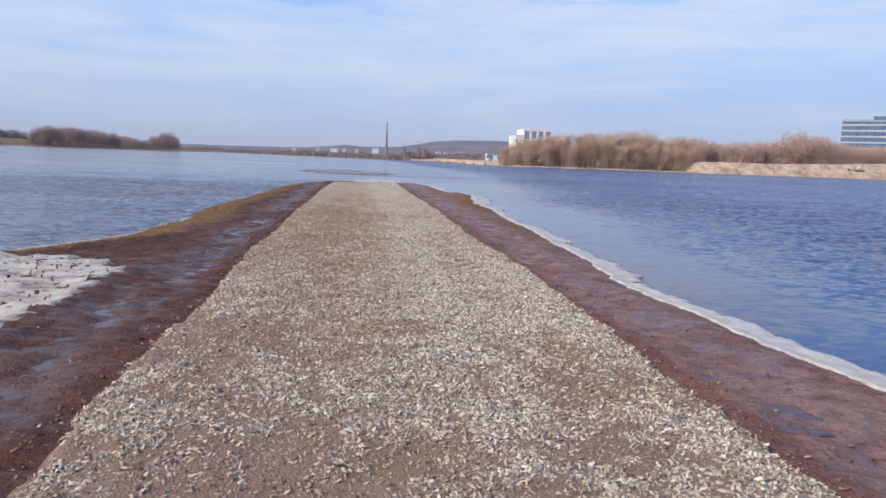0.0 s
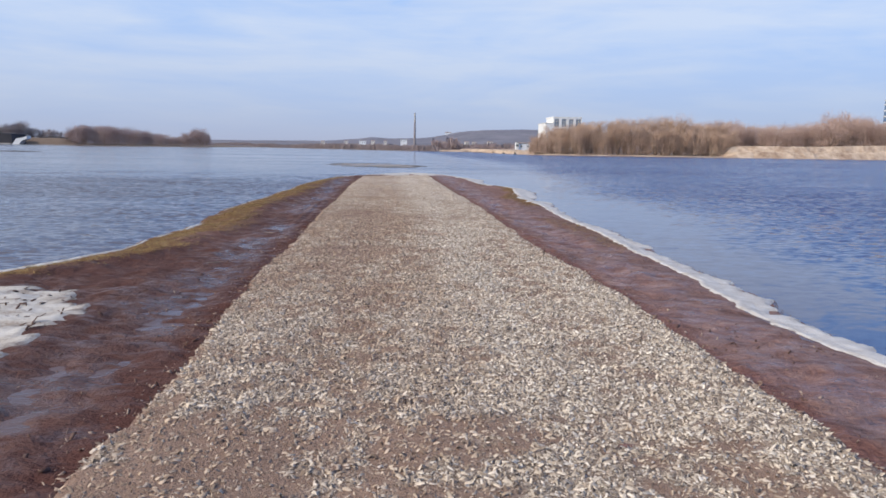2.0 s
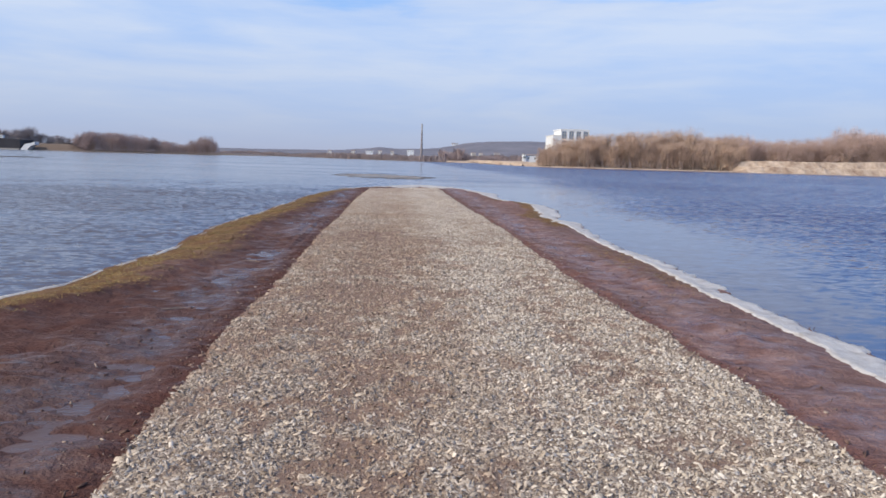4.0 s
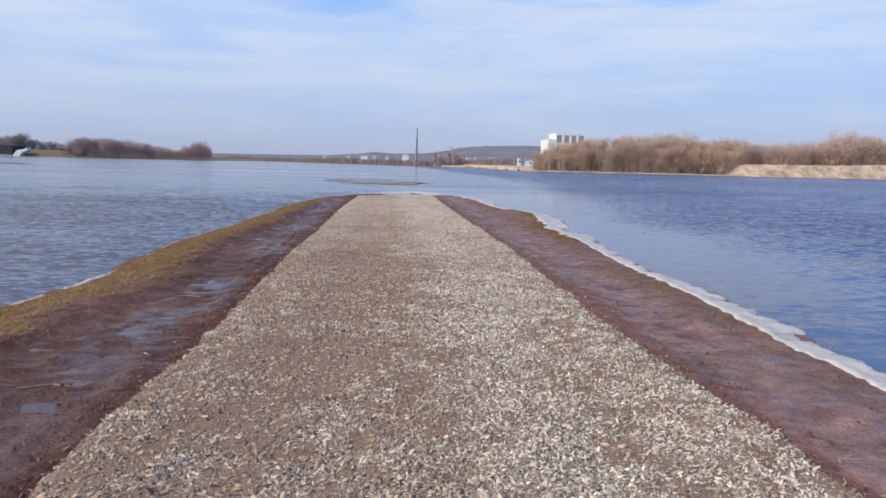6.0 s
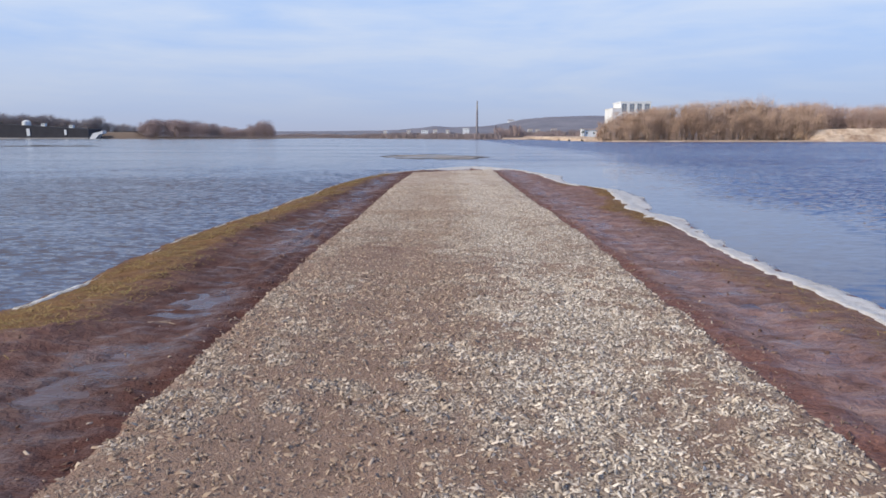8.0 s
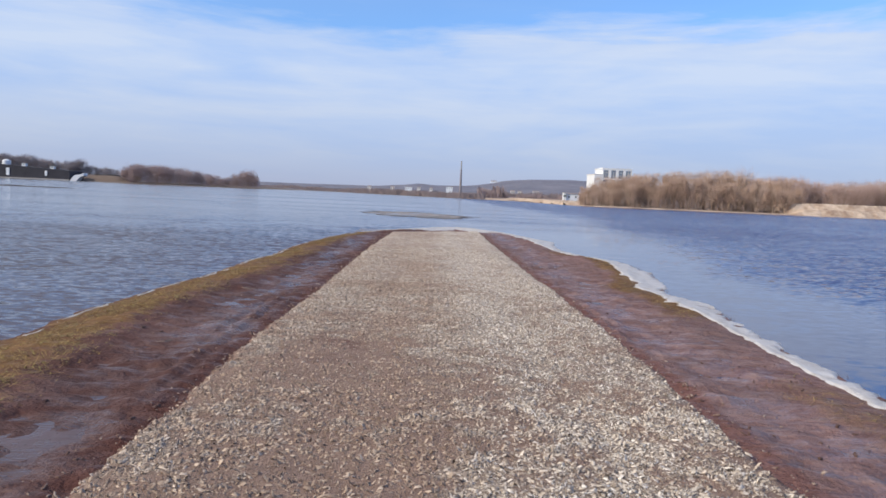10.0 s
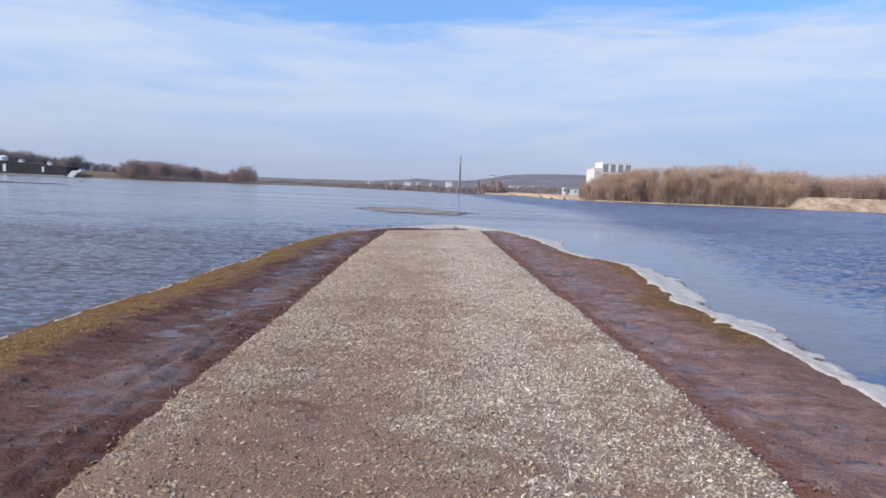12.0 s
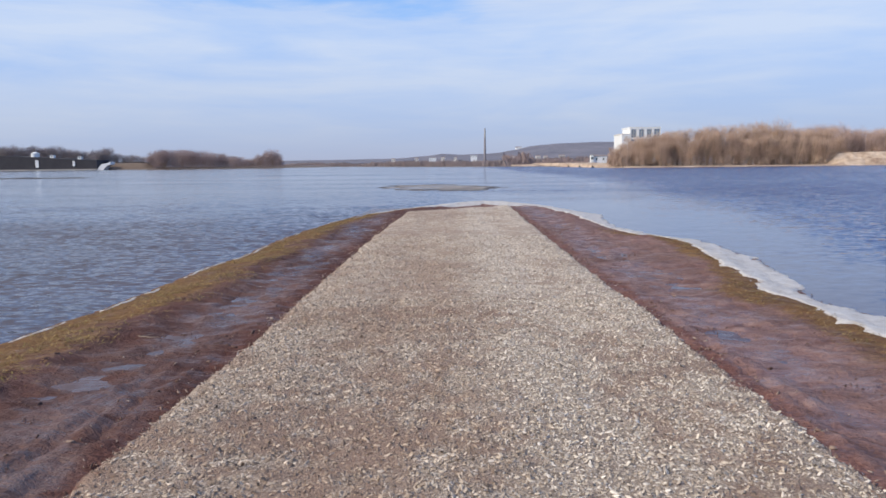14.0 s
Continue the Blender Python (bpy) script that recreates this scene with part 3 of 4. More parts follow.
paint(silt, "red", np.exp(-((np.abs(X) - 1.98) / 0.15) ** 2) * (0.4 + 0.9 * fbm(X, Y, 0.7, 65)))
film = np.exp(-((X + 2.55) / 0.50) ** 2) * (0.04 + 1.25 * fbm(X, Y * 0.8, 1.5, 67)) + 0.75 * np.exp(-((X - 2.6) / 0.55) ** 2) * (0.10 + 1.3 * fbm(X, Y * 1.6, 2.2, 68)) + 0.4 * step(-2.8, -3.4, X) * step(11.5, 9.5, Y)
paint(silt, "wet", np.clip(film, 0, 1) * (1 - np.clip(band_l, 0, 1)))
tagged(silt, "low spit of wet reddish silt with ochre dead growth at the water's edge", "mud bank", kind="structure")

puddles, _, _ = sheet("puddle", np.linspace(-3.25, -1.95, 8), np.linspace(2, 42, 60), lambda x, y: -0.106 + 0 * x, PUDDLE)
tagged(puddles, "shallow grey meltwater standing on the silt", "puddle", kind="structure")
puddles, _, _ = sheet("puddle", np.linspace(2.0, 3.1, 8), np.linspace(4, 38, 60), lambda x, y: -0.106 + 0 * x, PUDDLE)
tagged(puddles, "thin film of meltwater on the silt", "puddle", kind="structure")

path_x = np.arange(-2.15, 2.16, 0.05)
path_y = np.concatenate([np.linspace(-16, 1.4, 40), np.arange(1.5, 26, 0.06), np.arange(26, 45, 0.12)])
gravel, X, Y = sheet("gravel_path", path_x, path_y, gravel_z, FINES)
paint(gravel, "earth", earthy(X, Y))
paint(gravel, "dust", dusty(X, Y))
paint(gravel, "packed", step(15.0, 27.0, Y))
paint(gravel, "rim", np.clip(step(-0.10, 0.08, np.abs(X) - np.where(X < 0, gravel_edge(Y, 0), gravel_edge(Y, 1))) + 0.8 * bare_spots(X, Y), 0, 1))
tagged(gravel, "straight path of pale crushed gravel with worn brown lanes", "gravel path", kind="structure")

# ---- ice along the water ----
def ice(name, xs, ys, inside, label, thick=0.03, crust=ICE):
    """A crust that lies on silt and water where inside(x, y) is above nought; its edge bends down."""
    def height(x, y):
        base = np.maximum(spit_z(x, y), WATER_Z + 0.004)
        m = inside(x, y)
        return base - 0.05 + (0.05 + thick * (0.7 + 0.8 * (fbm(x, y, 5, 71) - 0.4))) * step(-0.01, 0.07, m)
    return tagged(sheet(name, xs, ys, height, crust, keep=lambda x, y: inside(x, y) > -0.10)[0], label, "ice", kind="structure")


def right_ice(x, y):
    wob = 0.22 * (fbm(x, y * 2.2, 2.6, 72, 5) - 0.5)
    outer = right_x(y) + 0.15 - x + 0.24 * (fbm(x * 0.6, y, 2.4, 82, 5) - 0.5) - 0.10 * step(0.56, 0.68, vnoise(x * 0.4, y, 5.0, 84)) + 0.10 * (vnoise(x * 0.3, y, 8.0, 88) - 0.5)
    inner = x - along(RIGHT_ICE_IN, y) + 0.05 + wob - 0.12 * step(0.55, 0.7, fbm(x, y, 2.0, 73)) * step(20, 24, y)
    return np.minimum(np.minimum(outer, inner), np.minimum(42.5 - y, y + 3.6))


def left_ice(x, y):
    gaps = step(0.58, 0.64, fbm(y, 4, 0.75, 75)) + 0.5 * step(0.62, 0.70, vnoise(y, 6, 2.3, 77))
    width = 0.075 + 0.12 * step(14.0, 11.5, y) + 0.05 * step(15.6, 16, y) * step(17.2, 16.8, y) + 0.06 * (fbm(y, 0, 0.7, 74) - 0.5) - 0.30 * gaps * step(13.5, 15.5, y)
    return np.minimum(np.minimum(x - left_x(y) + 0.06, left_x(y) + width - x), np.minimum(y - 10.4, 39.5 - y)) + 0.04 * (fbm(x, y, 5, 76) - 0.5)


def end_ice(x, y):
    d = np.minimum(np.minimum(x - left_x(y), right_x(y) - x), 46.9 - y)
    return np.minimum(np.minimum(d + 0.10, 0.45 + 1.5 * step(41.5, 43.5, y) + 0.7 * (fbm(x, y, 1.2, 77) - 0.5) - d), y - 39.2) + 0.12 * (fbm(x, y, 3, 78) - 0.5)


def ice_plate(x, y):
    side = -3.08 - 0.60 * step(9.0, 10.4, y) - x + 0.25 * (fbm(x, y, 1.1, 79) - 0.5)
    reach = 7.0 + 4.5 * (fbm(x, y, 0.3, 86) - 0.5) - np.hypot(x + 5.0, y - 7.0)
    return np.minimum(np.minimum(side, 10.35 - y), reach) + 0.12 * (fbm(x, y, 4, 80) - 0.5) - 0.16 * step(0.62, 0.72, fbm(x * 0.6, y * 1.6, 2.2, 81)) - 0.10 * step(0.56, 0.68, fbm(x * 1.1, y * 3.2, 2.6, 85, 3))


ice("shore_ice", np.arange(2.7, 8.4, 0.04), np.concatenate([np.arange(-4, 20, 0.07), np.arange(20, 43, 0.1)]), right_ice, "white crust of ice along the waterline", 0.024)
ice("shore_ice", np.arange(-5.8, -2.9, 0.035), np.arange(10.3, 40, 0.09), left_ice, "thin broken white rim of ice along the waterline", 0.018)
ice("shore_ice", np.arange(-3.6, 4.2, 0.06), np.arange(39.0, 47.4, 0.07), end_ice, "white rim of ice round the tip of the spit", 0.02)
ice("ice_sheet", np.concatenate([np.linspace(-14, -9, 30), np.arange(-9, -2.9, 0.05)]), np.arange(-1.6, 10.6, 0.06), ice_plate, "flat sheet of dirty white ice with dark footmarks", 0.02, DIRTY_ICE)


# ---- shoal off the tip ----
def shoal_r(x, y):
    """Nought in the middle of the bar, one at its ragged outline."""
    return np.hypot((x + 1.4) / 4.1, (y - 66.8 + 0.55 * (x + 1.4)) / 5.6) + 1.1 * (fbm(x, y * 0.8, 0.8, 87) - 0.5)


def shoal_z(x, y):
    r = shoal_r(x, y)
    rim = 0.035 * np.exp(-((r - 0.93) / 0.07) ** 2)
    return WATER_Z - 0.012 - 0.22 * step(0.95, 1.25, r) + 0.020 * step(1.0, 0.7, r) + rim + 0.060 * (fbm(x * 0.5, y * 1.2, 1.1, 83) - 0.5)


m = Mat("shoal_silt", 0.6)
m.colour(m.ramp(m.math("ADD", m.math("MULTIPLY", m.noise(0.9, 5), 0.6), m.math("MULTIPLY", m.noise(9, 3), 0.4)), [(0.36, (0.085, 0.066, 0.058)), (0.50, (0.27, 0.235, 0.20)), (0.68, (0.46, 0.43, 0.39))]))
# colour painted darker towards the shoal's ragged outline
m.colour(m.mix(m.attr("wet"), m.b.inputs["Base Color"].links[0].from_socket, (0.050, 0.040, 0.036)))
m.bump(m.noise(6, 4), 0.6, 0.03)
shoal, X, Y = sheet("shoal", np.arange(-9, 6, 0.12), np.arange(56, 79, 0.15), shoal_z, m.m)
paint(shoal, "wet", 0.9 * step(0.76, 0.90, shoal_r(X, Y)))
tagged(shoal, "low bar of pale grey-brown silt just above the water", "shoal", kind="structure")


# ---- gravel ----
CORNERS = np.array([(-1, -0.8, -0.45), (1, -0.8, -0.45), (1, 0.8, -0.45), (-1, 0.8, -0.45), (-0.6, 0, 0.8), (0.6, 0, 0.8)], float)


def chips(rng, xs, ys, zs, size, sink=0.25, flat=1.0):
    """Angular broken flakes of stone with a crooked ridge, lying at the given places."""
    n = len(xs)
    v = CORNERS[None] + rng.uniform(-0.36, 0.36, (n, 6, 3))
    v *= (size[:, None] * np.stack([rng.uniform(1.0, 1.9, n), rng.uniform(0.36, 0.72, n), rng.uniform(0.40, 0.85, n) * flat], 1))[:, None] * 0.5
    turn, tip = rng.uniform(0, 2 * np.pi, n), rng.normal(0, 0.55, n)
    c, s = np.cos(tip)[:, None], np.sin(tip)[:, None]
    x, z = v[..., 0] * c - v[..., 2] * s, v[..., 0] * s + v[..., 2] * c
    c, s = np.cos(turn)[:, None], np.sin(turn)[:, None]
    x, y = x * c - v[..., 1] * s, x * s + v[..., 1] * c
    v = np.stack([x + xs[:, None], y + ys[:, None], z + (zs + size * sink * 0.5)[:, None]], 2)
    tris = np.array([(0, 1, 5), (0, 5, 4), (2, 3, 4), (2, 4, 5), (1, 2, 5), (3, 0, 4), (3, 2, 1), (3, 1, 0)])
    return v.reshape(-1, 3), (tris[None] + 6 * np.arange(n)[:, None, None]).reshape(-1, 3)


def half_sunk(verts, tris):
    """The same flakes without their buried undersides."""
    return verts, tris.reshape(-1, 8, 3)[:, :6].reshape(-1, 3)


rng = np.random.default_rng(11)


def strew(per_m2, y0, y1, x0, x1, small, large, keep):
    n = int(per_m2 * (y1 - y0) * (x1 - x0))
    x, y = rng.uniform(x0, x1, n), rng.uniform(y0, y1, n)
    ok = rng.random(n) < keep(x, y)
    x, y = x[ok], y[ok]
    return x, y, small * (large / small) ** (rng.random(len(x)) ** 1.8)


def on_gravel(x, y):
    out = np.abs(x) - np.where(x < 0, gravel_edge(y, 0), gravel_edge(y, 1))
    return (1 - 0.72 * earthy(x, y)) * np.clip(1 - 0.75 * bare_spots(x, y), 0, 1) * (1 - 0.90 * step(-0.14, 0.05, out)) * (out < 0.09) * (y < gravel_end(x))


batches = [strew(d, a, b, -2.1, 2.1, s, l, on_gravel) for d, a, b, s, l in ((500, -2, 2.6, 0.02, 0.04), (4000, 2.6, 17, 0.010, 0.031), (2500, 17, 24, 0.011, 0.027), (700, 24, 31, 0.015, 0.028), (180, 31, 43, 0.016, 0.026))]
px, py, ps = (np.concatenate(c) for c in zip(*batches))
bed = soup("gravel", *half_sunk(*chips(rng, px, py, gravel_z(px, py), ps, 0.30, 0.95)), STONES)
paint(bed, "dust", np.repeat(dusty(px, py), 6))
tagged(bed, "loose pale angular crushed stones covering the path", "gravel", kind="stuff")

# stones that have rolled off onto the silt
lx, ly, ls = strew(420, 2, 40, -3.0, 3.0, 0.010, 0.032, lambda x, y: step(1.80, 1.94, np.abs(x)) * (0.014 + 0.75 * np.exp(-np.maximum(np.abs(x) - 1.90, 0) / 0.11)))
tagged(soup("loose_stone", *chips(rng, lx, ly, np.maximum(spit_z(lx, ly), gravel_z(lx, ly)), ls), STRAY), "stray pale stones on the silt beside the path", "stones", kind="stuff")
lx, ly, ls = strew(60, 2, 34, -3.6, 3.4, 0.01, 0.035, lambda x, y: step(1.85, 2.0, np.abs(x)) * step(0.42, 0.62, fbm(x, y, 1.3, 91)))
tagged(soup("mud_clod", *chips(rng, lx, ly, spit_z(lx, ly), ls, 0.1), MUDROCK), "small lumps of dark red silt", "clods", kind="stuff")
lx, ly, ls = strew(34, 2, 10.2, -8, -3.3, 0.03, 0.10, lambda x, y: ice_plate(x, y) > 0.05)
tagged(soup("mud_clod", *chips(rng, lx, ly, spit_z(lx, ly) + 0.026, ls, -0.1, 0.35), MUDROCK), "dark lumps of silt frozen into the ice", "clods", kind="stuff")

# single stones of the near stretch
STONE_MESH = []
for k in range(8):
    v, q = chips(rng, np.zeros(1), np.zeros(1), np.zeros(1), np.array([1.0]), 0.0)
    me = bpy.data.meshes.new("stone")
    me.from_pydata([tuple(c) for c in v], [], [tuple(int(i) for i in f) for f in q])
    me.materials.append(STONE_ONE)
    STONE_MESH.append(me)


# ---- dead grass along the left shore and in patches on the right ----
def blades(name, n, x0, x1, y0, y1, keep, label):
    x, y = rng.uniform(x0, x1, n), rng.uniform(y0, y1, n)
    ok = rng.random(n) < keep(x, y)
    x, y = x[ok], y[ok]
    n = len(x)
    z = spit_z(x, y)
    a, ln, wd = rng.uniform(0, 2 * np.pi, n), rng.uniform(0.04, 0.11, n), rng.uniform(0.004, 0.008, n)
    lift = rng.uniform(0.02, 0.30, n) * ln
    dx, dy = np.cos(a), np.sin(a)
    def at(s, side, up):
        return np.stack([x + dx * ln * s - dy * wd * side, y + dy * ln * s + dx * wd * side, z + up], 1)
    v = np.stack([at(0, -0.5, -0.004), at(0, 0.5, -0.004), at(0.55, 0.45, lift), at(0.55, -0.45, lift), at(1.0, 0.08, lift * 0.7), at(1.0, -0.08, lift * 0.7)], 1).reshape(-1, 3)
    i = 6 * np.arange(n)[:, None]
    q = np.concatenate([i + [0, 1, 2, 3], i + [3, 2, 4, 5]])
    return tagged(soup(name, v, q, GRASS), label, "grass", kind="stuff")


def left_band(x, y):
    d = x - left_x(y)
    return step(0.0, 0.15, d) * (1 - step(0.75, 1.25, d + 0.5 * (fbm(x, y, 0.8, 61) - 0.5))) * step(10.3, 10.8, y) * step(0.30, 0.6, fbm(x, y, 2.5, 92))


def right_band(x, y):
    d = right_x(y) - x
    where = np.maximum(step(20.5, 22.5, y) * (1 - step(31, 34, y)), 0.35 * step(12, 14, y) * (1 - step(17.5, 19, y)))
    return step(0.4, 0.5, d) * (1 - step(0.7, 1.2, d + 0.4 * (fbm(x, y, 0.8, 62) - 0.5))) * where * step(0.30, 0.6, fbm(x, y, 2.5, 93))


blades("dead_grass", 150000, -6, -2.6, 10, 41, left_band, "matted ochre dead grass at the water's edge")
blades("dead_grass", 26000, 2.6, 4.8, 12, 34, right_band, "ochre dead grass in patches beside the ice")


# ---- bare trees ----
def tube(verts, faces, pts, radii, k=5):
    start = len(verts)
    for (x, y, z), r in zip(pts, radii):
        for j in range(k):
            a = 2 * math.pi * j / k
            verts.append((x + r * math.cos(a), y + r * math.sin(a), z))
    for i in range(len(pts) - 1):
        for j in range(k):
            a, b = start + i * k + j, start + i * k + (j + 1) % k
            faces.append((a, b, b + k, a + k))


def bare_tree(name, seed, height, spread, stems, twigs, twig_len, twig_mat, label, group, thin=0.045):
    """A leafless multi-stemmed tree: bent tapered stems and limbs, and a crown of fine twigs that fan out from them."""
    r = random.Random(seed)
    tree = empty(name, 0, 0, 0, label, "tree", group)
    verts, faces, lines = [], [], []
    for s in range(stems):
        a = 2 * math.pi * (s + r.random() * 0.7) / stems
        lean, top = r.uniform(0.12, 0.5) * spread, height * r.uniform(0.62, 0.86)
        pts = []
        for k in range(6):
            f = k / 5
            pts.append((math.cos(a) * lean * f ** 1.3 + r.uniform(-0.12, 0.12), math.sin(a) * lean * f ** 1.3 + r.uniform(-0.12, 0.12), top * f - (0.25 if k == 0 else 0)))
        tube(verts, faces, pts, [0.16 * (1 - 0.85 * k / 5) * height / 10 for k in range(6)], 4)
        lines.append(pts)
        for b in range(7):
            i = r.randint(1, 4)
            x, y, z = pts[i]
            a2, out = a + r.uniform(-1.6, 1.6), r.uniform(0.25, 0.6) * spread
            up_ = r.uniform(0.18, 0.34)
            limb = [(x + math.cos(a2) * out * f, y + math.sin(a2) * out * f, z + min(height * up_, max(0.4, height * 0.93 - z)) * f ** 0.8) for f in (0, 0.35, 0.7, 1.0)]
            tube(verts, faces, limb, [0.075, 0.055, 0.035, 0.015], 3)
            lines.append(limb)
    part("trunk", (verts, faces), BARK, tree)
    lobes = []
    for line in lines:
        c, big = Vector(line[-1]), spread * r.uniform(0.26, 0.60)
        lobes.append((Vector((c.x, c.y, min(c.z, height - big * 0.9))), big))
    for k in range(12):
        a, far = 2 * math.pi * (k + r.random()) / 12, spread * r.uniform(0.2, 1.1)
        lobes.append((Vector((math.cos(a) * far, math.sin(a) * far, height * r.uniform(0.02, 0.42))), spread * r.uniform(0.35, 0.6)))
    v, q = [], []
    for k in range(twigs):
        c, big = lobes[k % len(lobes)]
        u = Vector((r.gauss(0, 1), r.gauss(0, 1), r.gauss(0, 1) + 0.15)).normalized()
        o = c + Vector((u.x, u.y, u.z * 1.15)) * big * r.random() ** 0.6
        if o.z < 0.1:
            continue
        d = (u * 0.8 + Vector((r.gauss(0, 0.5), r.gauss(0, 0.5), r.uniform(0.2, 1.1)))).normalized()
        ln = twig_len * r.uniform(0.4, 1.1)
        side = d.cross(Vector((r.gauss(0, 1), r.gauss(0, 1), r.gauss(0, 1)))).normalized() * thin * r.uniform(0.6, 1.4)
        n_ = len(v)
        v += [o - side * 0.5, o + side * 0.5, o + d * ln]
        q.append((n_, n_ + 1, n_ + 2))
    part("crown", ([tuple(c) for c in v], q), twig_mat, tree, "leafless crown of fine brown twigs")
    return tree


def plant(models, places):
    """Stand a copy of one of the models at each (x, y, scale, turn); the models take the first places."""
    for k, (x, y, s, turn) in enumerate(places):
        z = float(ground_z(np.array([x]), np.array([y]))[0])
        m = pose(x, y, max(z, -0.1) - 0.05, 0, 0, turn)
        if k < len(models):
            models[k].matrix_basis = m @ Matrix.Scale(s, 4)
        else:
            model = models[k % len(models)]
            copy_thing(model, m @ Matrix.Scale(s / model.scale.x, 4))


tr = random.Random(5)
WILLOW = "leafless brown willow thicket tree on the river bank"
models = [bare_tree("bare_willow", 20 + k, 10.0, 2.6 + 0.35 * k, 4 + k % 3, 3600, 1.25, TWIG, WILLOW, "willows on the bank", 0.042) for k in range(5)]
TOPS = ((50, 4.0), (53, 5.7), (56, 7.4), (61, 9.3), (75, 11.6), (90, 12.5), (105, 13.4), (114, 11.7), (122, 11.4), (131, 12.9), (143, 11.9), (165, 11.9), (176, 13.6), (184, 16.4), (194, 14.4), (206, 12.6), (240, 13.0))
places = []
x = 51.0
while x < 74:
    top = np.interp(x, *zip(*TOPS))
    places.append((x, 247 + tr.uniform(-3, 3), top * tr.uniform(0.9, 1.02) / 10, tr.uniform(0, 360)))
    x += tr.uniform(1.2, 1.9)
x = 51.5
while x < 124:
    top = np.interp(x, *zip(*TOPS))
    places.append((x, 241 + tr.uniform(-2, 3), top * tr.uniform(0.6, 0.9) / 10, tr.uniform(0, 360)))
    places.append((x + tr.uniform(-1, 1), 250 + tr.uniform(-4, 6), top * tr.uniform(0.88, 1.05) / 10, tr.uniform(0, 360)))
    x += tr.uniform(1.9, 3.0)
places.append((106, 247, 1.42, 40))
plant(models, places)
models = [bare_tree("bare_willow", 40 + k, 10.0, 3.6, 4, 3200, 1.35, TWIG_DARK, "leafless dark brown tree behind the sand bank", "trees behind the sand", 0.05) for k in range(4)]
places = []
x = 118.0
while x < 262:
    top = np.interp(x, *zip(*TOPS))
    for y in (264, 276):
        places.append((x + tr.uniform(-1.2, 1.2), y + tr.uniform(-4, 4), top * tr.uniform(0.92, 1.10) / 10, tr.uniform(0, 360)))
    x += tr.uniform(2.6, 4.0)
plant(models, places)

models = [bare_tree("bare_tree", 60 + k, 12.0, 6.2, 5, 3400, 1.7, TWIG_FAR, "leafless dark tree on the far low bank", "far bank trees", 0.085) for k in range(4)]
LEFT_TOPS = ((-280, 10), (-276, 12), (-266, 17), (-250, 16), (-236, 15.2), (-212, 12), (-189, 8.2), (-178, 9), (-172, 12.5), (-165, 15), (-158, 10), (-152, 5))
places = []
x = -280.0
while x < -156:
    top = np.interp(x, *zip(*LEFT_TOPS))
    places.append((x, 634 + tr.uniform(-8, 8), top * tr.uniform(0.85, 1.05) / 12, tr.uniform(0, 360)))
    x += tr.uniform(2.0, 3.2)
plant(models, places)

models = [bare_tree("dark_tree", 80 + k, 12.0, 5.6, 5, 4200, 1.5, TWIG_DENSE, "dense dark grey-green tree behind the quay", "trees behind the quay", 0.13) for k in range(3)]
places = []
for x, y, h in ((-450, 690, 23), (-436, 684, 22), (-420, 690, 23), (-408, 684, 21), (-395, 690, 21), (-384, 688, 20), (-374, 684, 19), (-360, 690, 16), (-350, 682, 19), (-342, 686, 19), (-334, 690, 15), (-318, 690, 13), (-310, 688, 12), (-465, 692, 23), (-480, 690, 22), (-300, 700, 9), (-290, 700, 8), (-443, 690, 22), (-428, 688, 22), (-414, 690, 22), (-401, 688, 21), (-390, 686, 20), (-379, 690, 20), (-367, 688, 18), (-355, 690, 15), (-346, 690, 18), (-327, 692, 13), (-495, 690, 22), (-510, 690, 23), (-472, 690, 22), (-457, 688, 23)):
    places.append((x, y, h * tr.uniform(0.84, 0.98) / 12, tr.uniform(0, 360)))
plant(models, places)


# ---- far brushwood and woods, too many and too far to count ----
def thatch(name, n, place, tall, wide, material, label):
    """Upright slivers in loose clumps."""
    x, y, top = place(n)
    z = ground_z(x, y)
    h, w_, a = top * (1 - rng.random(n) ** 0.6 * 0.75), wide * rng.uniform(0.5, 1.4, n), rng.uniform(-0.9, 0.9, n)
    lx_, ly_ = rng.normal(0, 0.18, n) * h, rng.normal(0, 0.18, n) * h
    c, s = np.cos(a) * w_ * 0.5, np.sin(a) * w_ * 0.5
    v = np.stack([np.stack([x - c, y - s, z - 0.3], 1), np.stack([x + c, y + s, z - 0.3], 1), np.stack([x + lx_ + c * 1.3, y + ly_ + s, z + h * 0.6], 1), np.stack([x + lx_, y + ly_, z + h], 1), np.stack([x + lx_ - c * 1.2, y + ly_ - s, z + h * 0.65], 1)], 1).reshape(-1, 3)
    return tagged(soup(name, v, (5 * np.arange(n)[:, None] + np.arange(5)).astype(int), material), label, "woods", kind="stuff")


def along_far_bank(n):
    x = rng.uniform(-420, 31, n)
    y = far_shore(x) + 3 + rng.random(n) ** 1.5 * 45
    return x, y, (2.4 + 2.2 * step(-120, 0, x) + 4.0 * fbm(x, 0, 0.03, 95)) * np.clip(y / 650, 0.75, 1.3) * (0.55 + 0.60 * fbm(x, y, 0.15, 96, 3))


def before_house(n):
    x = rng.uniform(34, 118, n)
    return x, 484 + rng.random(n) * 40, (1.5 + 11.0 * step(0.32, 0.75, fbm(x, 0, 0.07, 97, 3))) * (0.55 + 0.6 * vnoise(x, 3, 0.7, 98))


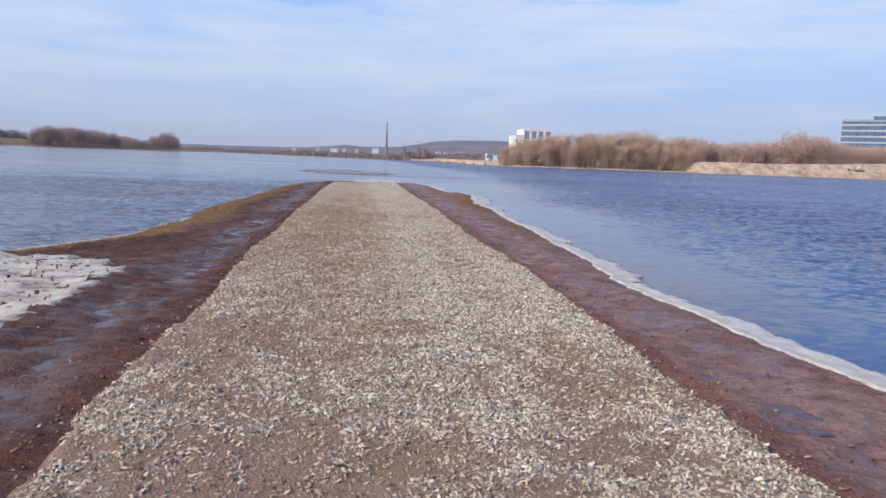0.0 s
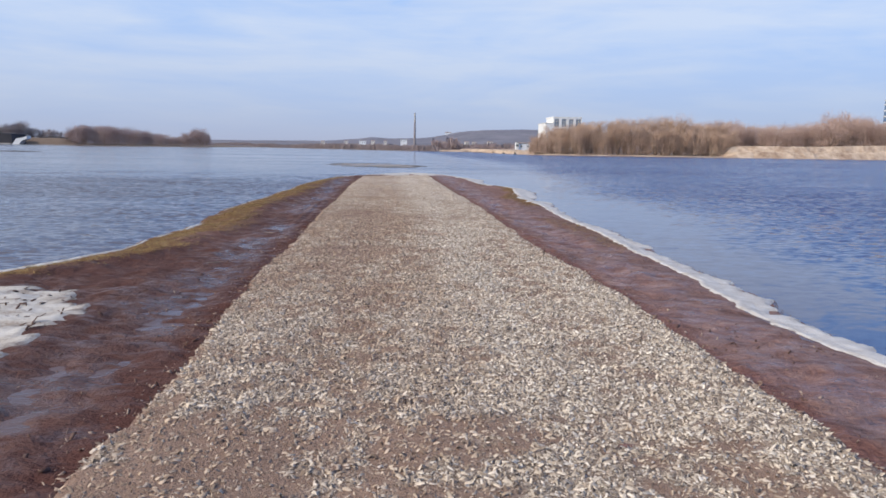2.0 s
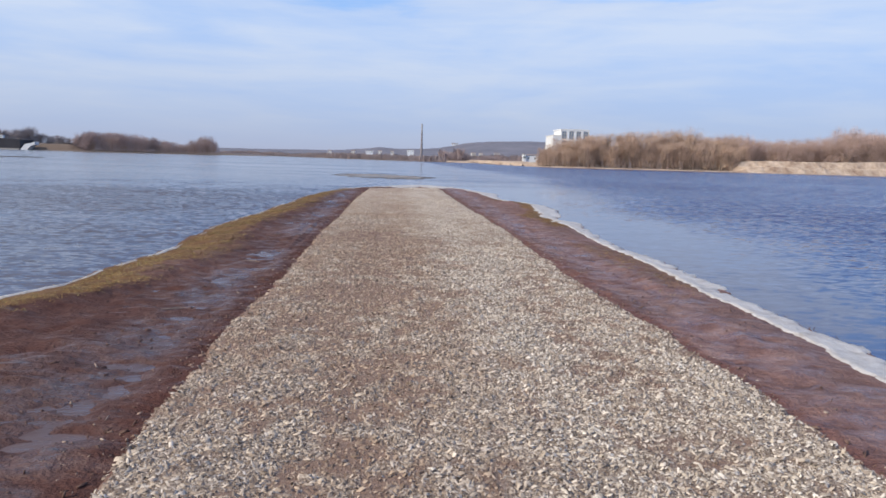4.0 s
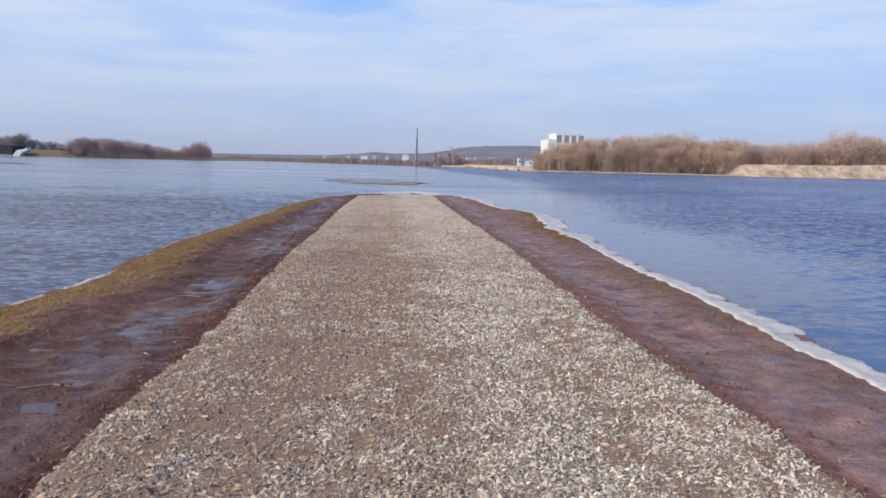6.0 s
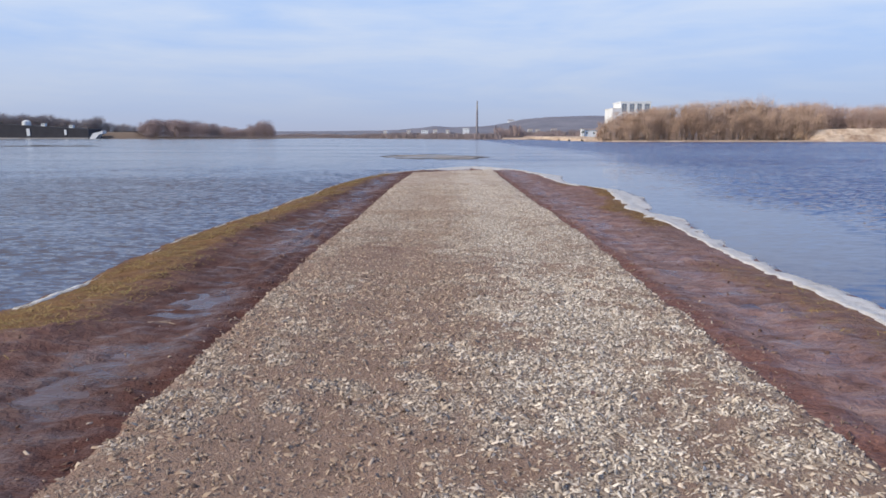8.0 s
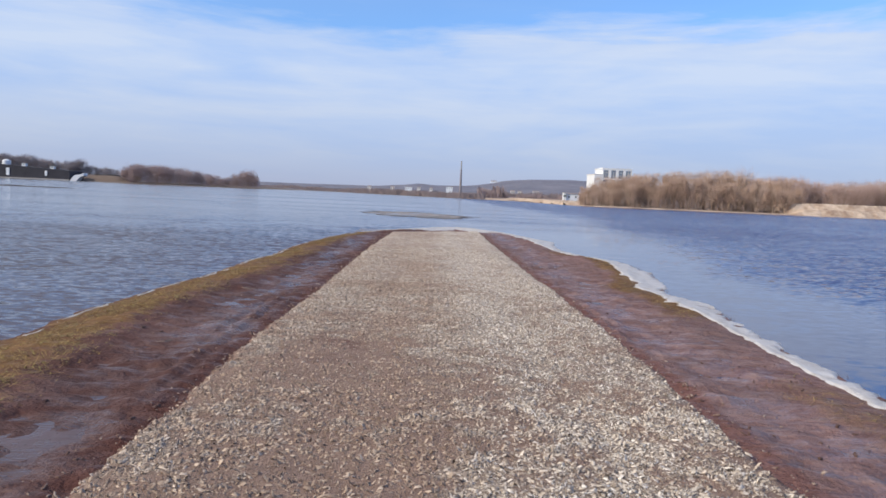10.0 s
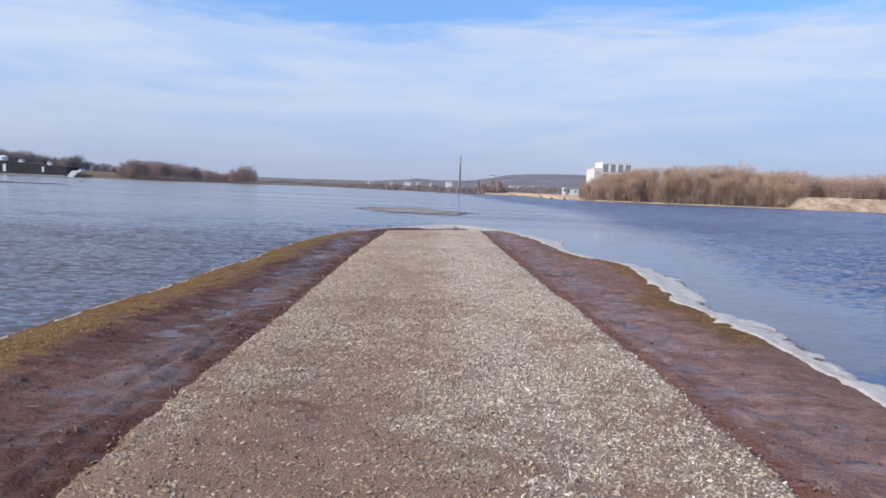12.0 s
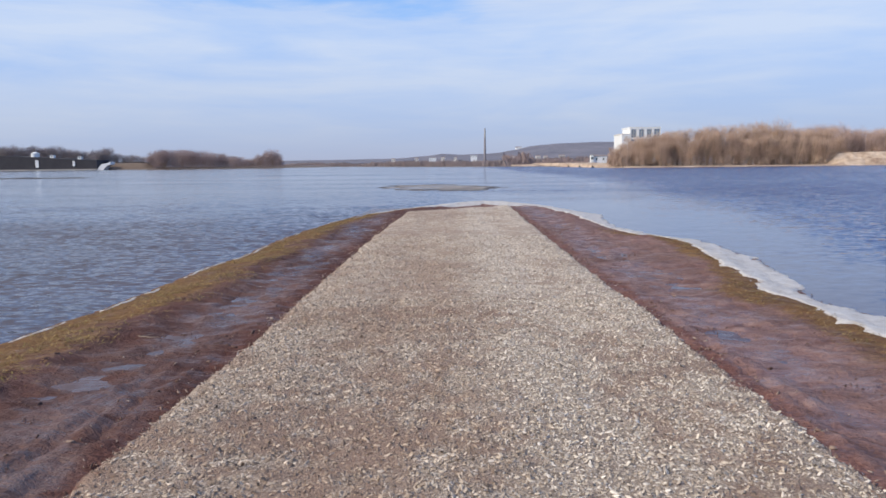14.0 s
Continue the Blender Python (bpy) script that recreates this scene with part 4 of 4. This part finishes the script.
def before_town(n):
    x = rng.uniform(-330, 190, n)
    y = np.maximum(far_shore(x) + 12, 930) + rng.random(n) * 70
    return x, y, (1.0 + 11.0 * step(0.40, 0.75, fbm(x, 2, 0.022, 99))) * (0.4 + 0.8 * vnoise(x, 4, 0.25, 100))


def far_woods(n):
    x = rng.uniform(-420, 30, n)
    return x, 1330 + rng.random(n) * 60, (2.0 + 9.0 * step(0.45, 0.72, fbm(x, 6, 0.014, 116))) * (0.5 + 0.6 * vnoise(x, 7, 0.10, 117))


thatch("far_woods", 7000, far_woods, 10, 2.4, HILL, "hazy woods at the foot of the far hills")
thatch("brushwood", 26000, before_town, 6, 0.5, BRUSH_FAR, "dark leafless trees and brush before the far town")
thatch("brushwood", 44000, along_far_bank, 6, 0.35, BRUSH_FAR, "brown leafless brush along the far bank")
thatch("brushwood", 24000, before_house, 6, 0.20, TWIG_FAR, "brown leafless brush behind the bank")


# ---- sand bank ----
SAND_TOP = ((108, -0.6), (116.5, -0.4), (118, 0.4), (122, 3.6), (126, 4.0), (150, 4.1), (165, 4.4), (190, 5.2), (205, 6.0), (260, 6.6))


def sand_z(x, y):
    top = np.interp(x, *zip(*SAND_TOP)) + 0.25 * (fbm(x, y, 0.25, 101) - 0.5)
    toe = np.interp(x, [108, 140, 215, 260], [233.0, 231.0, 234.0, 236.0]) + 1.5 * (fbm(x, 1, 0.2, 102) - 0.5)
    d = y - toe
    face = -0.4 + 0.5 * (step(0, 2.2, d)) + 0.48 * (top - 0.1) * step(1.0, 3.6, d) + 0.52 * (top - 0.1) * step(5.2, 8.0, d)
    gully = 0.5 * (fbm(x, y * 0.3, 0.5, 103) - 0.5) * step(0.5, 3, d) * (1 - step(8, 10, d))
    return np.minimum(face, top) + gully - 3.5 * step(20, 26, d)


sand = sheet("sand_bank", np.arange(108, 262, 0.5), np.arange(228, 277, 0.4), sand_z, SAND)[0]
tagged(sand, "long bank of dug pale sand above the river", "sand bank", kind="structure")
beach = sheet("beach", np.linspace(46, 126, 120), np.linspace(-2.2, 5.0, 10), lambda x, y: 0 * x, SAND)[0]
co = np.zeros(len(beach.data.vertices) * 3, np.float32)
beach.data.vertices.foreach_get("co", co)
co = co.reshape(-1, 3)
off = co[:, 1].copy()
co[:, 1] = off + far_shore(np.maximum(co[:, 0], 50)) + 1.2 * (fbm(co[:, 0], 0, 0.3, 104) - 0.5)
co[:, 2] = WATER_Z - 0.12 + 0.5 * step(-2.2, 1.2, off) + 0.15 * (fbm(co[:, 0], off, 0.9, 105) - 0.5)
beach.data.vertices.foreach_set("co", co.ravel())
tagged(beach, "narrow strip of pale sand under the willows", "beach", kind="structure")


shore_sand = sheet("beach", np.linspace(30, 60, 60), np.linspace(250, 440, 90), lambda x, y: ground_z(x, y) - 0.35 + 0.75 * step(-2, 9, y - far_shore(x)) + 0.3 * (fbm(x, y, 0.12, 106) - 0.5), SAND, keep=lambda x, y: ground_z(x, y) > -0.45)[0]
tagged(shore_sand, "flat pale sandy foreshore before the willows", "beach", kind="structure")


# ---- excavator on the sand ----
def excavator(x, y, z, turn):
    e = empty("excavator", x, y, z, "small dusty beige tracked excavator standing on the dug sand", "excavator")
    for s in (-1, 1):
        bm = boxes((-1.9, 1.9, s * 1.05 - 0.28, s * 1.05 + 0.28, 0.0, 0.8), bevel=0.25)
        part("track", bm, RUBBER, e, "dusty brown steel crawler track")
    part("undercarriage", boxes((-0.9, 0.9, -0.8, 0.8, 0.35, 0.95), bevel=0.05), RUBBER, e)
    part("body", boxes((-2.2, 1.2, -1.25, 1.25, 0.95, 1.9), (-2.2, -0.9, -1.2, 1.2, 1.85, 2.3), bevel=0.12), STEEL, e)
    cab = part("cab", boxes((0.0, 1.35, 0.25, 1.25, 1.9, 3.1), bevel=0.1), WHITE, e, "pale cab")
    part("cab_window", boxes((0.15, 1.2, 0.22, 0.25, 2.25, 2.95), (1.35, 1.38, 0.4, 1.1, 2.2, 2.95)), GLASS, cab)
    for name, a, b, w_ in (("boom", (0.9, -0.3, 1.6), (3.4, -0.3, 3.7), 0.22), ("stick", (3.3, -0.3, 3.7), (4.6, -0.3, 1.5), 0.17)):
        bm = boxes((-0.5, 0.5, -w_, w_, -w_, w_), bevel=0.04)
        va, vb = Vector(a), Vector(b)
        bmesh.ops.scale(bm, vec=((vb - va).length, 1, 1), verts=bm.verts)
        bmesh.ops.transform(bm, matrix=Matrix.Translation((va + vb) / 2) @ (vb - va).to_track_quat("X", "Z").to_matrix().to_4x4(), verts=bm.verts)
        part(name, bm, STEEL, e)
    part("bucket", boxes((4.2, 5.0, -0.75, 0.15, 0.7, 1.5), bevel=0.18), RUBBER, e)
    e.matrix_basis = pose(x, y, z, 0, 0, turn) @ Matrix.Scale(0.78, 4)
    return e


ex_y = 237.6
excavator(185.5, ex_y, float(sand_z(np.array([185.5]), np.array([ex_y]))[0]) - 0.05, 170)


# ---- white building above the willows ----
def white_building():
    b = empty("white_building", 110, 500, 0.5, "large white flat-roofed building with tall glazed bays", "building")
    def p(name, mat, *d, label="", parent=b):
        ob = part(name, boxes(*[(x0 - 110, x1 - 110, y0 - 500, y1 - 500, z0 - 0.5, z1 - 0.5) for x0, x1, y0, y1, z0, z1 in d]), mat, parent, label)
        return ob
    p("wing", WHITE, (114.6, 120.2, 500, 524, 0.0, 20.9), label="lower white side wing")
    p("parapet", HOUSE, (114.4, 120.2, 499.8, 524.2, 20.9, 21.3))
    p("core", WHITE, (120.6, 140.6, 500.9, 524, 0.0, 25.0))
    p("roof", WHITE, (120.1, 141.4, 499.9, 524.2, 25.0, 25.8))
    p("base_wall", WHITE, (120.2, 141.2, 500, 501, 0.0, 15.2))
    p("lintel", WHITE, (120.2, 141.2, 500, 500.9, 24.2, 25.0))
    p("sill_band", WHITE, (120.2, 141.2, 500, 500.9, 17.5, 18.5))
    bays = ((121.0, 124.6), (126.4, 129.9), (131.7, 135.1), (136.8, 140.7))
    edges = [120.2] + [v for bay in bays for v in bay] + [141.2]
    for a, c in zip(edges[::2], edges[1::2]):
        p("pier", WHITE, (a, c, 500.0, 500.9, 15.2, 17.5), (a, c, 500.0, 500.9, 18.5, 24.2))
    for a, c in bays:
        w_ = p("window", CONCRETE, (a, a + 0.2, 500.3, 500.8, 18.5, 24.2), (c - 0.2, c, 500.3, 500.8, 18.5, 24.2), ((a + c) / 2 - 0.12, (a + c) / 2 + 0.12, 500.3, 500.8, 18.5, 24.2), label="tall glazed bay in a grey frame")
        for z0, z1 in ((18.5, 20.2), (20.5, 22.2), (22.5, 24.2)):
            p("pane", COATED, (a + 0.2, c - 0.2, 500.5, 500.6, z0, z1), parent=w_)
            p("rail", CONCRETE, (a + 0.2, c - 0.2, 500.35, 500.75, z1, z1 + 0.3 if z1 < 24 else z1 + 0.01), parent=w_)
        w_ = p("window", CONCRETE, (a, c, 500.3, 500.8, 15.2, 15.5), label="low window")
        p("pane", COATED, (a, c, 500.5, 500.6, 15.5, 17.5), parent=w_)


white_building()


def office_building():
    b = empty("office_building", 335, 450, 0.5, "blue glass office block with pale floor bands", "building")
    def p(name, mat, x0, x1, y0, y1, z0, z1, label=""):
        return part(name, boxes((x0 - 335, x1 - 335, y0 - 450, y1 - 450, z0 - 0.5, z1 - 0.5)), mat, b, label)
    p("core", DARKWALL, 336, 404, 451, 479, 0, 37.5)
    p("core", BLUEGLASS, 354, 404, 453, 479, 37.5, 41.5)
    z = 3.0
    while z < 37:
        p("spandrel", PANEL, 335, 405, 450, 480, z, z + 1.0, "pale floor band")
        for k in range(14):
            x0 = 335.2 + k * 4.985
            p("window", BLUEGLASS, x0 + 0.12, x0 + 4.86, 450.25, 450.9, z + 1.0, z + 4.0)
        z += 4.0
    p("roof", PANEL, 335, 405, 450, 480, 38.0, 38.6)
    p("roof", PANEL, 353.5, 405, 452, 480, 41.5, 42.4)
    b.rotation_euler = (0, 0, radians(-39))


office_building()


# ---- houses, chimney and small works on the far bank ----
def house(name, x, y, w_, d, h, roof_h, label, wall=HOUSE, rows=1, group=""):
    z = float(ground_z(np.array([float(x)]), np.array([float(y)]))[0]) - 0.3
    b = empty(name, x, y, z, label, "house", group)
    part("wall", boxes((-w_ / 2, w_ / 2, 0, d, 0, h)), wall, b)
    if roof_h:
        bm = bmesh.new()
        vs = [bm.verts.new(c) for c in ((-w_ / 2 - 0.4, -0.4, h), (w_ / 2 + 0.4, -0.4, h), (w_ / 2 + 0.4, d + 0.4, h), (-w_ / 2 - 0.4, d + 0.4, h), (-w_ / 2 - 0.4, d / 2, h + roof_h), (w_ / 2 + 0.4, d / 2, h + roof_h))]
        for f in ((0, 1, 5, 4), (2, 3, 4, 5), (0, 4, 3), (1, 2, 5), (3, 2, 1, 0)):
            bm.faces.new([vs[i] for i in f])
        part("roof", bm, ROOF, b)
    else:
        part("roof", boxes((-w_ / 2 - 0.2, w_ / 2 + 0.2, -0.2, d + 0.2, h, h + 0.4)), CONCRETE, b)
    n = max(2, int(w_ / 3.2))
    for row in range(rows):
        for k in range(n):
            cx, cz = -w_ / 2 + (k + 0.5) * w_ / n, h - 2.0 - 3.0 * row
            wd = part("window", boxes((cx - 0.6, cx + 0.6, -0.06, 0.02, cz - 0.75, cz + 0.75)), CONCRETE, b)
            part("pane", boxes((cx - 0.5, cx + 0.5, -0.09, -0.06, cz - 0.65, cz + 0.65)), GLASS, wd)
    return b


house("white_house", 95.2, 478, 9.2, 9, 5.0, 0.9, "white riverside house with a low roof", WHITE, 1)
house("white_house", 89.9, 477, 1.8, 4, 5.6, 0, "narrow white tower beside the house", WHITE, 1)
for x, y, w_, h, rf in ((-63, 1100, 6, 9.5, 1.5), (-38, 1110, 11, 10, 0), (-22, 1130, 6, 10.2, 1.5), (-2, 1120, 5, 9.6, 1.5), (27, 1095, 10, 12.3, 0), (72, 1060, 5, 9.6, 1.5), (86, 1040, 4, 9, 1.5), (117, 1010, 6, 9.5, 1.5), (128, 1010, 5, 9.2, 1.5), (150, 1000, 8, 9.8, 1.5), (-104, 1150, 6, 9.5, 1.5)):
    house("town_house", x, y, w_, 9, h, rf, "small pale far town house" if rf else "white flat-roofed far town block", WHITE if not rf else HOUSE, 1, "far town")
house("apartment_block", 222, 452, 14, 10, 14.6, 0, "white flat-roofed apartment block behind the trees", WHITE, 4, "blocks behind the trees")
house("apartment_block", 266, 440, 15, 10, 16.2, 0, "white flat-roofed apartment block behind the trees", WHITE, 4, "blocks behind the trees")
house("pale_shed", 39, 560, 10, 5, 2.6, 0, "low pale shed by the far bank", CONCRETE, 1)


def chimney(x, y):
    c = empty("chimney", x, y, 2.5, "tall slender brick factory chimney on the far bank", "chimney")
    n = 8
    for k in range(n):
        z0, z1 = 48.4 * k / n, 48.4 * (k + 1) / n
        r0, r1 = 1.9 - 1.0 * k / n, 1.9 - 1.0 * (k + 1) / n
        bm = bmesh.new()
        bmesh.ops.create_cone(bm, cap_ends=True, segments=14, radius1=r0, radius2=r1, depth=z1 - z0)
        bmesh.ops.translate(bm, vec=(0, 0, (z0 + z1) / 2), verts=bm.verts)
        part("shaft", bm, BRICK if k < 6 else CONCRETE, c)
    bm = bmesh.new()
    bmesh.ops.create_cone(bm, cap_ends=True, segments=14, radius1=1.05, radius2=1.1, depth=0.8)
    bmesh.ops.translate(bm, vec=(0, 0, 48.5), verts=bm.verts)
    part("rim", bm, CONCRETE, c)


chimney(40.2, 1000)
house("white_hall", 207, 2330, 20, 12, 7.5, 2.5, "long white hall on top of the far hill", WHITE, 1)

heap = sheet("sand_heap", np.linspace(41, 57, 24), np.linspace(492, 506, 20), lambda x, y: 0.2 + 3.2 * np.maximum(0, 1 - np.hypot((x - 50.5) / 5, (y - 499) / 6)) ** 0.8 + 0.3 * fbm(x, y, 0.6, 107) - 0.6, SAND)[0]
tagged(heap, "small heap of pale sand on the far bank", "sand heap")
post = empty("marker_post", 47.4, 490, 0.0, "pale concrete marker post by the water", "post")
part("shaft", boxes((-0.55, 0.55, -0.55, 0.55, -0.2, 4.4), bevel=0.08), CONCRETE, post)
part("cap", boxes((-0.7, 0.7, -0.7, 0.7, 4.4, 4.8), bevel=0.08), CONCRETE, post)


# ---- dark quay wall, posts and tanks on the left bank ----
def quay():
    q = empty("quay_wall", -307, 600, 0, "long dark quay wall with pale posts", "quay wall")
    bm = bmesh.new()
    vs = [bm.verts.new(c) for c in ((0, 0, -1.5), (-170, 0, -1.5), (-170, 0, 15.5), (-78, 0, 12.6), (0, 0, 8.3), (0, 22, -1.5), (-170, 22, -1.5), (-170, 22, 15.5), (-78, 22, 12.6), (0, 22, 8.3))]
    for f in ((0, 1, 2, 3, 4), (9, 8, 7, 6, 5), (4, 3, 8, 9), (3, 2, 7, 8), (0, 4, 9, 5), (1, 6, 7, 2)):
        bm.faces.new([vs[i] for i in f])
    bmesh.ops.recalc_face_normals(bm, faces=bm.faces)
    part("wall", bm, DARKWALL, q)
    for x, z0, z1, w_ in ((-51.4, 2.4, 8.6, 2.8), (-19.5, 3.2, 7.6, 2.0), (-97, 2.4, 9.0, 2.8)):
        part("post", boxes((x - w_ / 2, x + w_ / 2, -0.5, 0.05, z0, z1), bevel=0.1), WHITE, q, "pale upright post")
    part("ledge", boxes((-170, 0, -2.2, -0.05, -0.6, 0.9)), CONCRETE, q)
    outline = ((0.2, -0.5), (4.4, 4.8), (9.2, 5.6), (12.4, 6.8), (12.4, 4.4), (9.2, 3.4), (6.4, 0.4), (5.6, -0.5))
    n = len(outline)
    ramp = [(x, y, z) for y in (-1.0, 6.0) for x, z in outline]
    part("ramp", (ramp, [tuple(range(n)), tuple(range(2 * n - 1, n - 1, -1))] + [(k, k + n, (k + 1) % n + n, (k + 1) % n) for k in range(n)]), WHITE, q, "pale sloping concrete ramp")


quay()
for x, top, w_ in ((-324.0, 9.2, 3.2), (-348.0, 10.6, 3.4)):
    shed = empty("white_hut", x, 606, top, "small white hut on top of the dark quay wall", "hut", "huts on the quay")
    part("wall", boxes((-w_ / 2, w_ / 2, -1.5, 1.5, -0.2, 2.3), bevel=0.05), WHITE, shed)
    part("roof", boxes((-w_ / 2 - 0.2, w_ / 2 + 0.2, -1.7, 1.7, 2.3, 2.6), bevel=0.05), CONCRETE, shed)
    part("window", boxes((-0.5, 0.5, -1.53, -1.48, 0.9, 1.8)), GLASS, shed)


def storage_tank(x, y, z):
    """A round white tank with a low domed roof, a hatch and a base ring."""
    t = empty("storage_tank", x, y, z, "round white storage tank with a domed roof on the quay", "tank")
    for name, r0, r1, z0, z1, mat in (("base_ring", 3.5, 3.5, -0.2, 0.3, CONCRETE), ("shell", 3.3, 3.3, 0.3, 3.4, WHITE), ("roof", 3.4, 1.1, 3.4, 4.6, WHITE), ("hatch", 0.8, 0.7, 4.5, 5.0, CONCRETE)):
        bm = bmesh.new()
        bmesh.ops.create_cone(bm, cap_ends=True, segments=20, radius1=r0, radius2=r1, depth=z1 - z0)
        bmesh.ops.translate(bm, vec=(0, 0, (z0 + z1) / 2), verts=bm.verts)
        part(name, bm, mat, t)


storage_tank(-363, 606, 11.2)


def levee_z(x, y):
    return -0.5 + 6.4 * step(618, 634, y) * (1 - step(650, 668, y)) * step(-262, -285, x) + 0.5 * (fbm(x, y, 0.08, 111) - 0.5)


levee = sheet("levee", np.linspace(-420, -262, 60), np.linspace(614, 672, 30), levee_z, BANK)[0]
tagged(levee, "low brown earth levee behind the quay", "levee", kind="structure")


hedge = empty("low_wall", -281, 634, 5.5, "low dark wall along the top of the levee", "wall")
part("wall", boxes((-20, 18, -0.4, 0.4, -0.6, 0.9), bevel=0.1), DARKWALL, hedge)
part("coping", boxes((-20.2, 18.2, -0.5, 0.5, 0.9, 1.05)), DARKWALL, hedge)


# ---- thin dark bar in the river upstream ----
def bar_z(x, y):
    crest = 132.5 + 0.03 * (x + 60) + 0.8 * (fbm(x, 0, 0.12, 118) - 0.5)
    return WATER_Z - 0.20 + 0.40 * np.exp(-((y - crest) / 1.0) ** 2) * step(-58, -64, x) * step(-150, -120, x) * (0.6 + 0.6 * fbm(x, y, 0.3, 119))


bar = sheet("dark_bar", np.arange(-152, -56, 0.5), np.arange(126, 138, 0.3), bar_z, mottled("near_black_bar", (0.016, 0.013, 0.013), (0.04, 0.032, 0.030), 0.8, 0.6, 6, 0.02))[0]
tagged(bar, "long thin dark bar just above the water", "mud bar", kind="structure")


# ---- single stones of the near stretch, as pieces of the path ----
n = 0
while n < 300:
    x, y = float(rng.uniform(-1.5, 1.5)), float(rng.uniform(3.2, 8.2))
    if earthy(np.array([x]), np.array([y]))[0] > 0.6:
        continue
    s = float(rng.uniform(0.018, 0.028))
    ob = new("stone", STONE_MESH[n % 8])
    ob.parent = gravel
    ob.matrix_basis = pose(x, y, float(gravel_z(np.array([x]), np.array([y]))[0]) + 0.006, 0, 0, float(rng.uniform(0, 360))) @ Matrix.Scale(s, 4)
    n += 1


# ---- twigs and dark lumps on the silt ----
def twig(x, y, length, turn):
    t = empty("twig", x, y, float(spit_z(np.array([x]), np.array([y]))[0]), "thin dark fallen twig lying on the wet silt", "twig", "fallen twigs")
    r = random.Random(int(x * 100) + int(y * 10))
    verts, faces = [], []
    pts = [(length * (f - 0.5), r.uniform(-0.02, 0.02) * 2, 0) for f in (0, 0.3, 0.65, 1.0)]
    for k, (px_, py_, pz_) in enumerate(pts):
        rad = 0.008 * (1 - 0.2 * k)
        for j in range(5):
            a = 2 * math.pi * j / 5
            verts.append((px_, py_ + rad * math.cos(a), pz_ + 0.008 + rad * math.sin(a)))
    for i in range(3):
        for j in range(5):
            a, b = i * 5 + j, i * 5 + (j + 1) % 5
            faces.append((a, b, b + 5, a + 5))
    faces += [tuple(range(4, -1, -1)), tuple(range(15, 20))]
    part("stem", (verts, faces), BARK, t)
    o = pts[1]
    v = [(o[0], o[1] - 0.004, 0.01), (o[0], o[1] + 0.004, 0.01), (o[0] + 0.08, o[1] + 0.07, 0.016), (o[0] + 0.082, o[1] + 0.064, 0.012), (o[0], o[1], 0.02)]
    part("side_shoot", (v, [(0, 1, 2, 3), (1, 4, 2), (4, 0, 3, 2)]), BARK, t)
    t.rotation_euler = (0, 0, radians(turn))


for x, y, ln, turn in ((-2.67, 11.99, 0.32, 15), (-2.59, 15.2, 0.26, -20), (-2.75, 18.8, 0.3, 25), (-3.0, 22.6, 0.24, 5)):
    twig(x, y, ln, turn)
lx, ly, ls = strew(11, 4, 38, -2.35, 2.35, 0.02, 0.06, lambda x, y: step(1.84, 1.9, np.abs(x)) * (1 - step(2.0, 2.3, np.abs(x))))
tagged(soup("mud_clod", *chips(rng, lx, ly, spit_z(lx, ly) + 0.002, ls, 0.15, 0.6), MUDROCK), "dark red lumps of silt along the gravel's edge", "clods", kind="stuff")
# dark drift along the ice's outer edge, also standing in for its thin shadow line
dy = rng.uniform(9, 41, 900)
dx = right_x(dy) + rng.normal(0.08, 0.035, 900)
keep = fbm(dy, 8, 0.8, 115) > 0.5
tagged(soup("drift", *chips(rng, dx[keep], dy[keep], np.full(keep.sum(), WATER_Z + 0.012), rng.uniform(0.008, 0.022, keep.sum()), 0.0, 0.35), MUDROCK), "dark bits of drift that also draw the shadow line along the ice rim", "drift", kind="stuff")
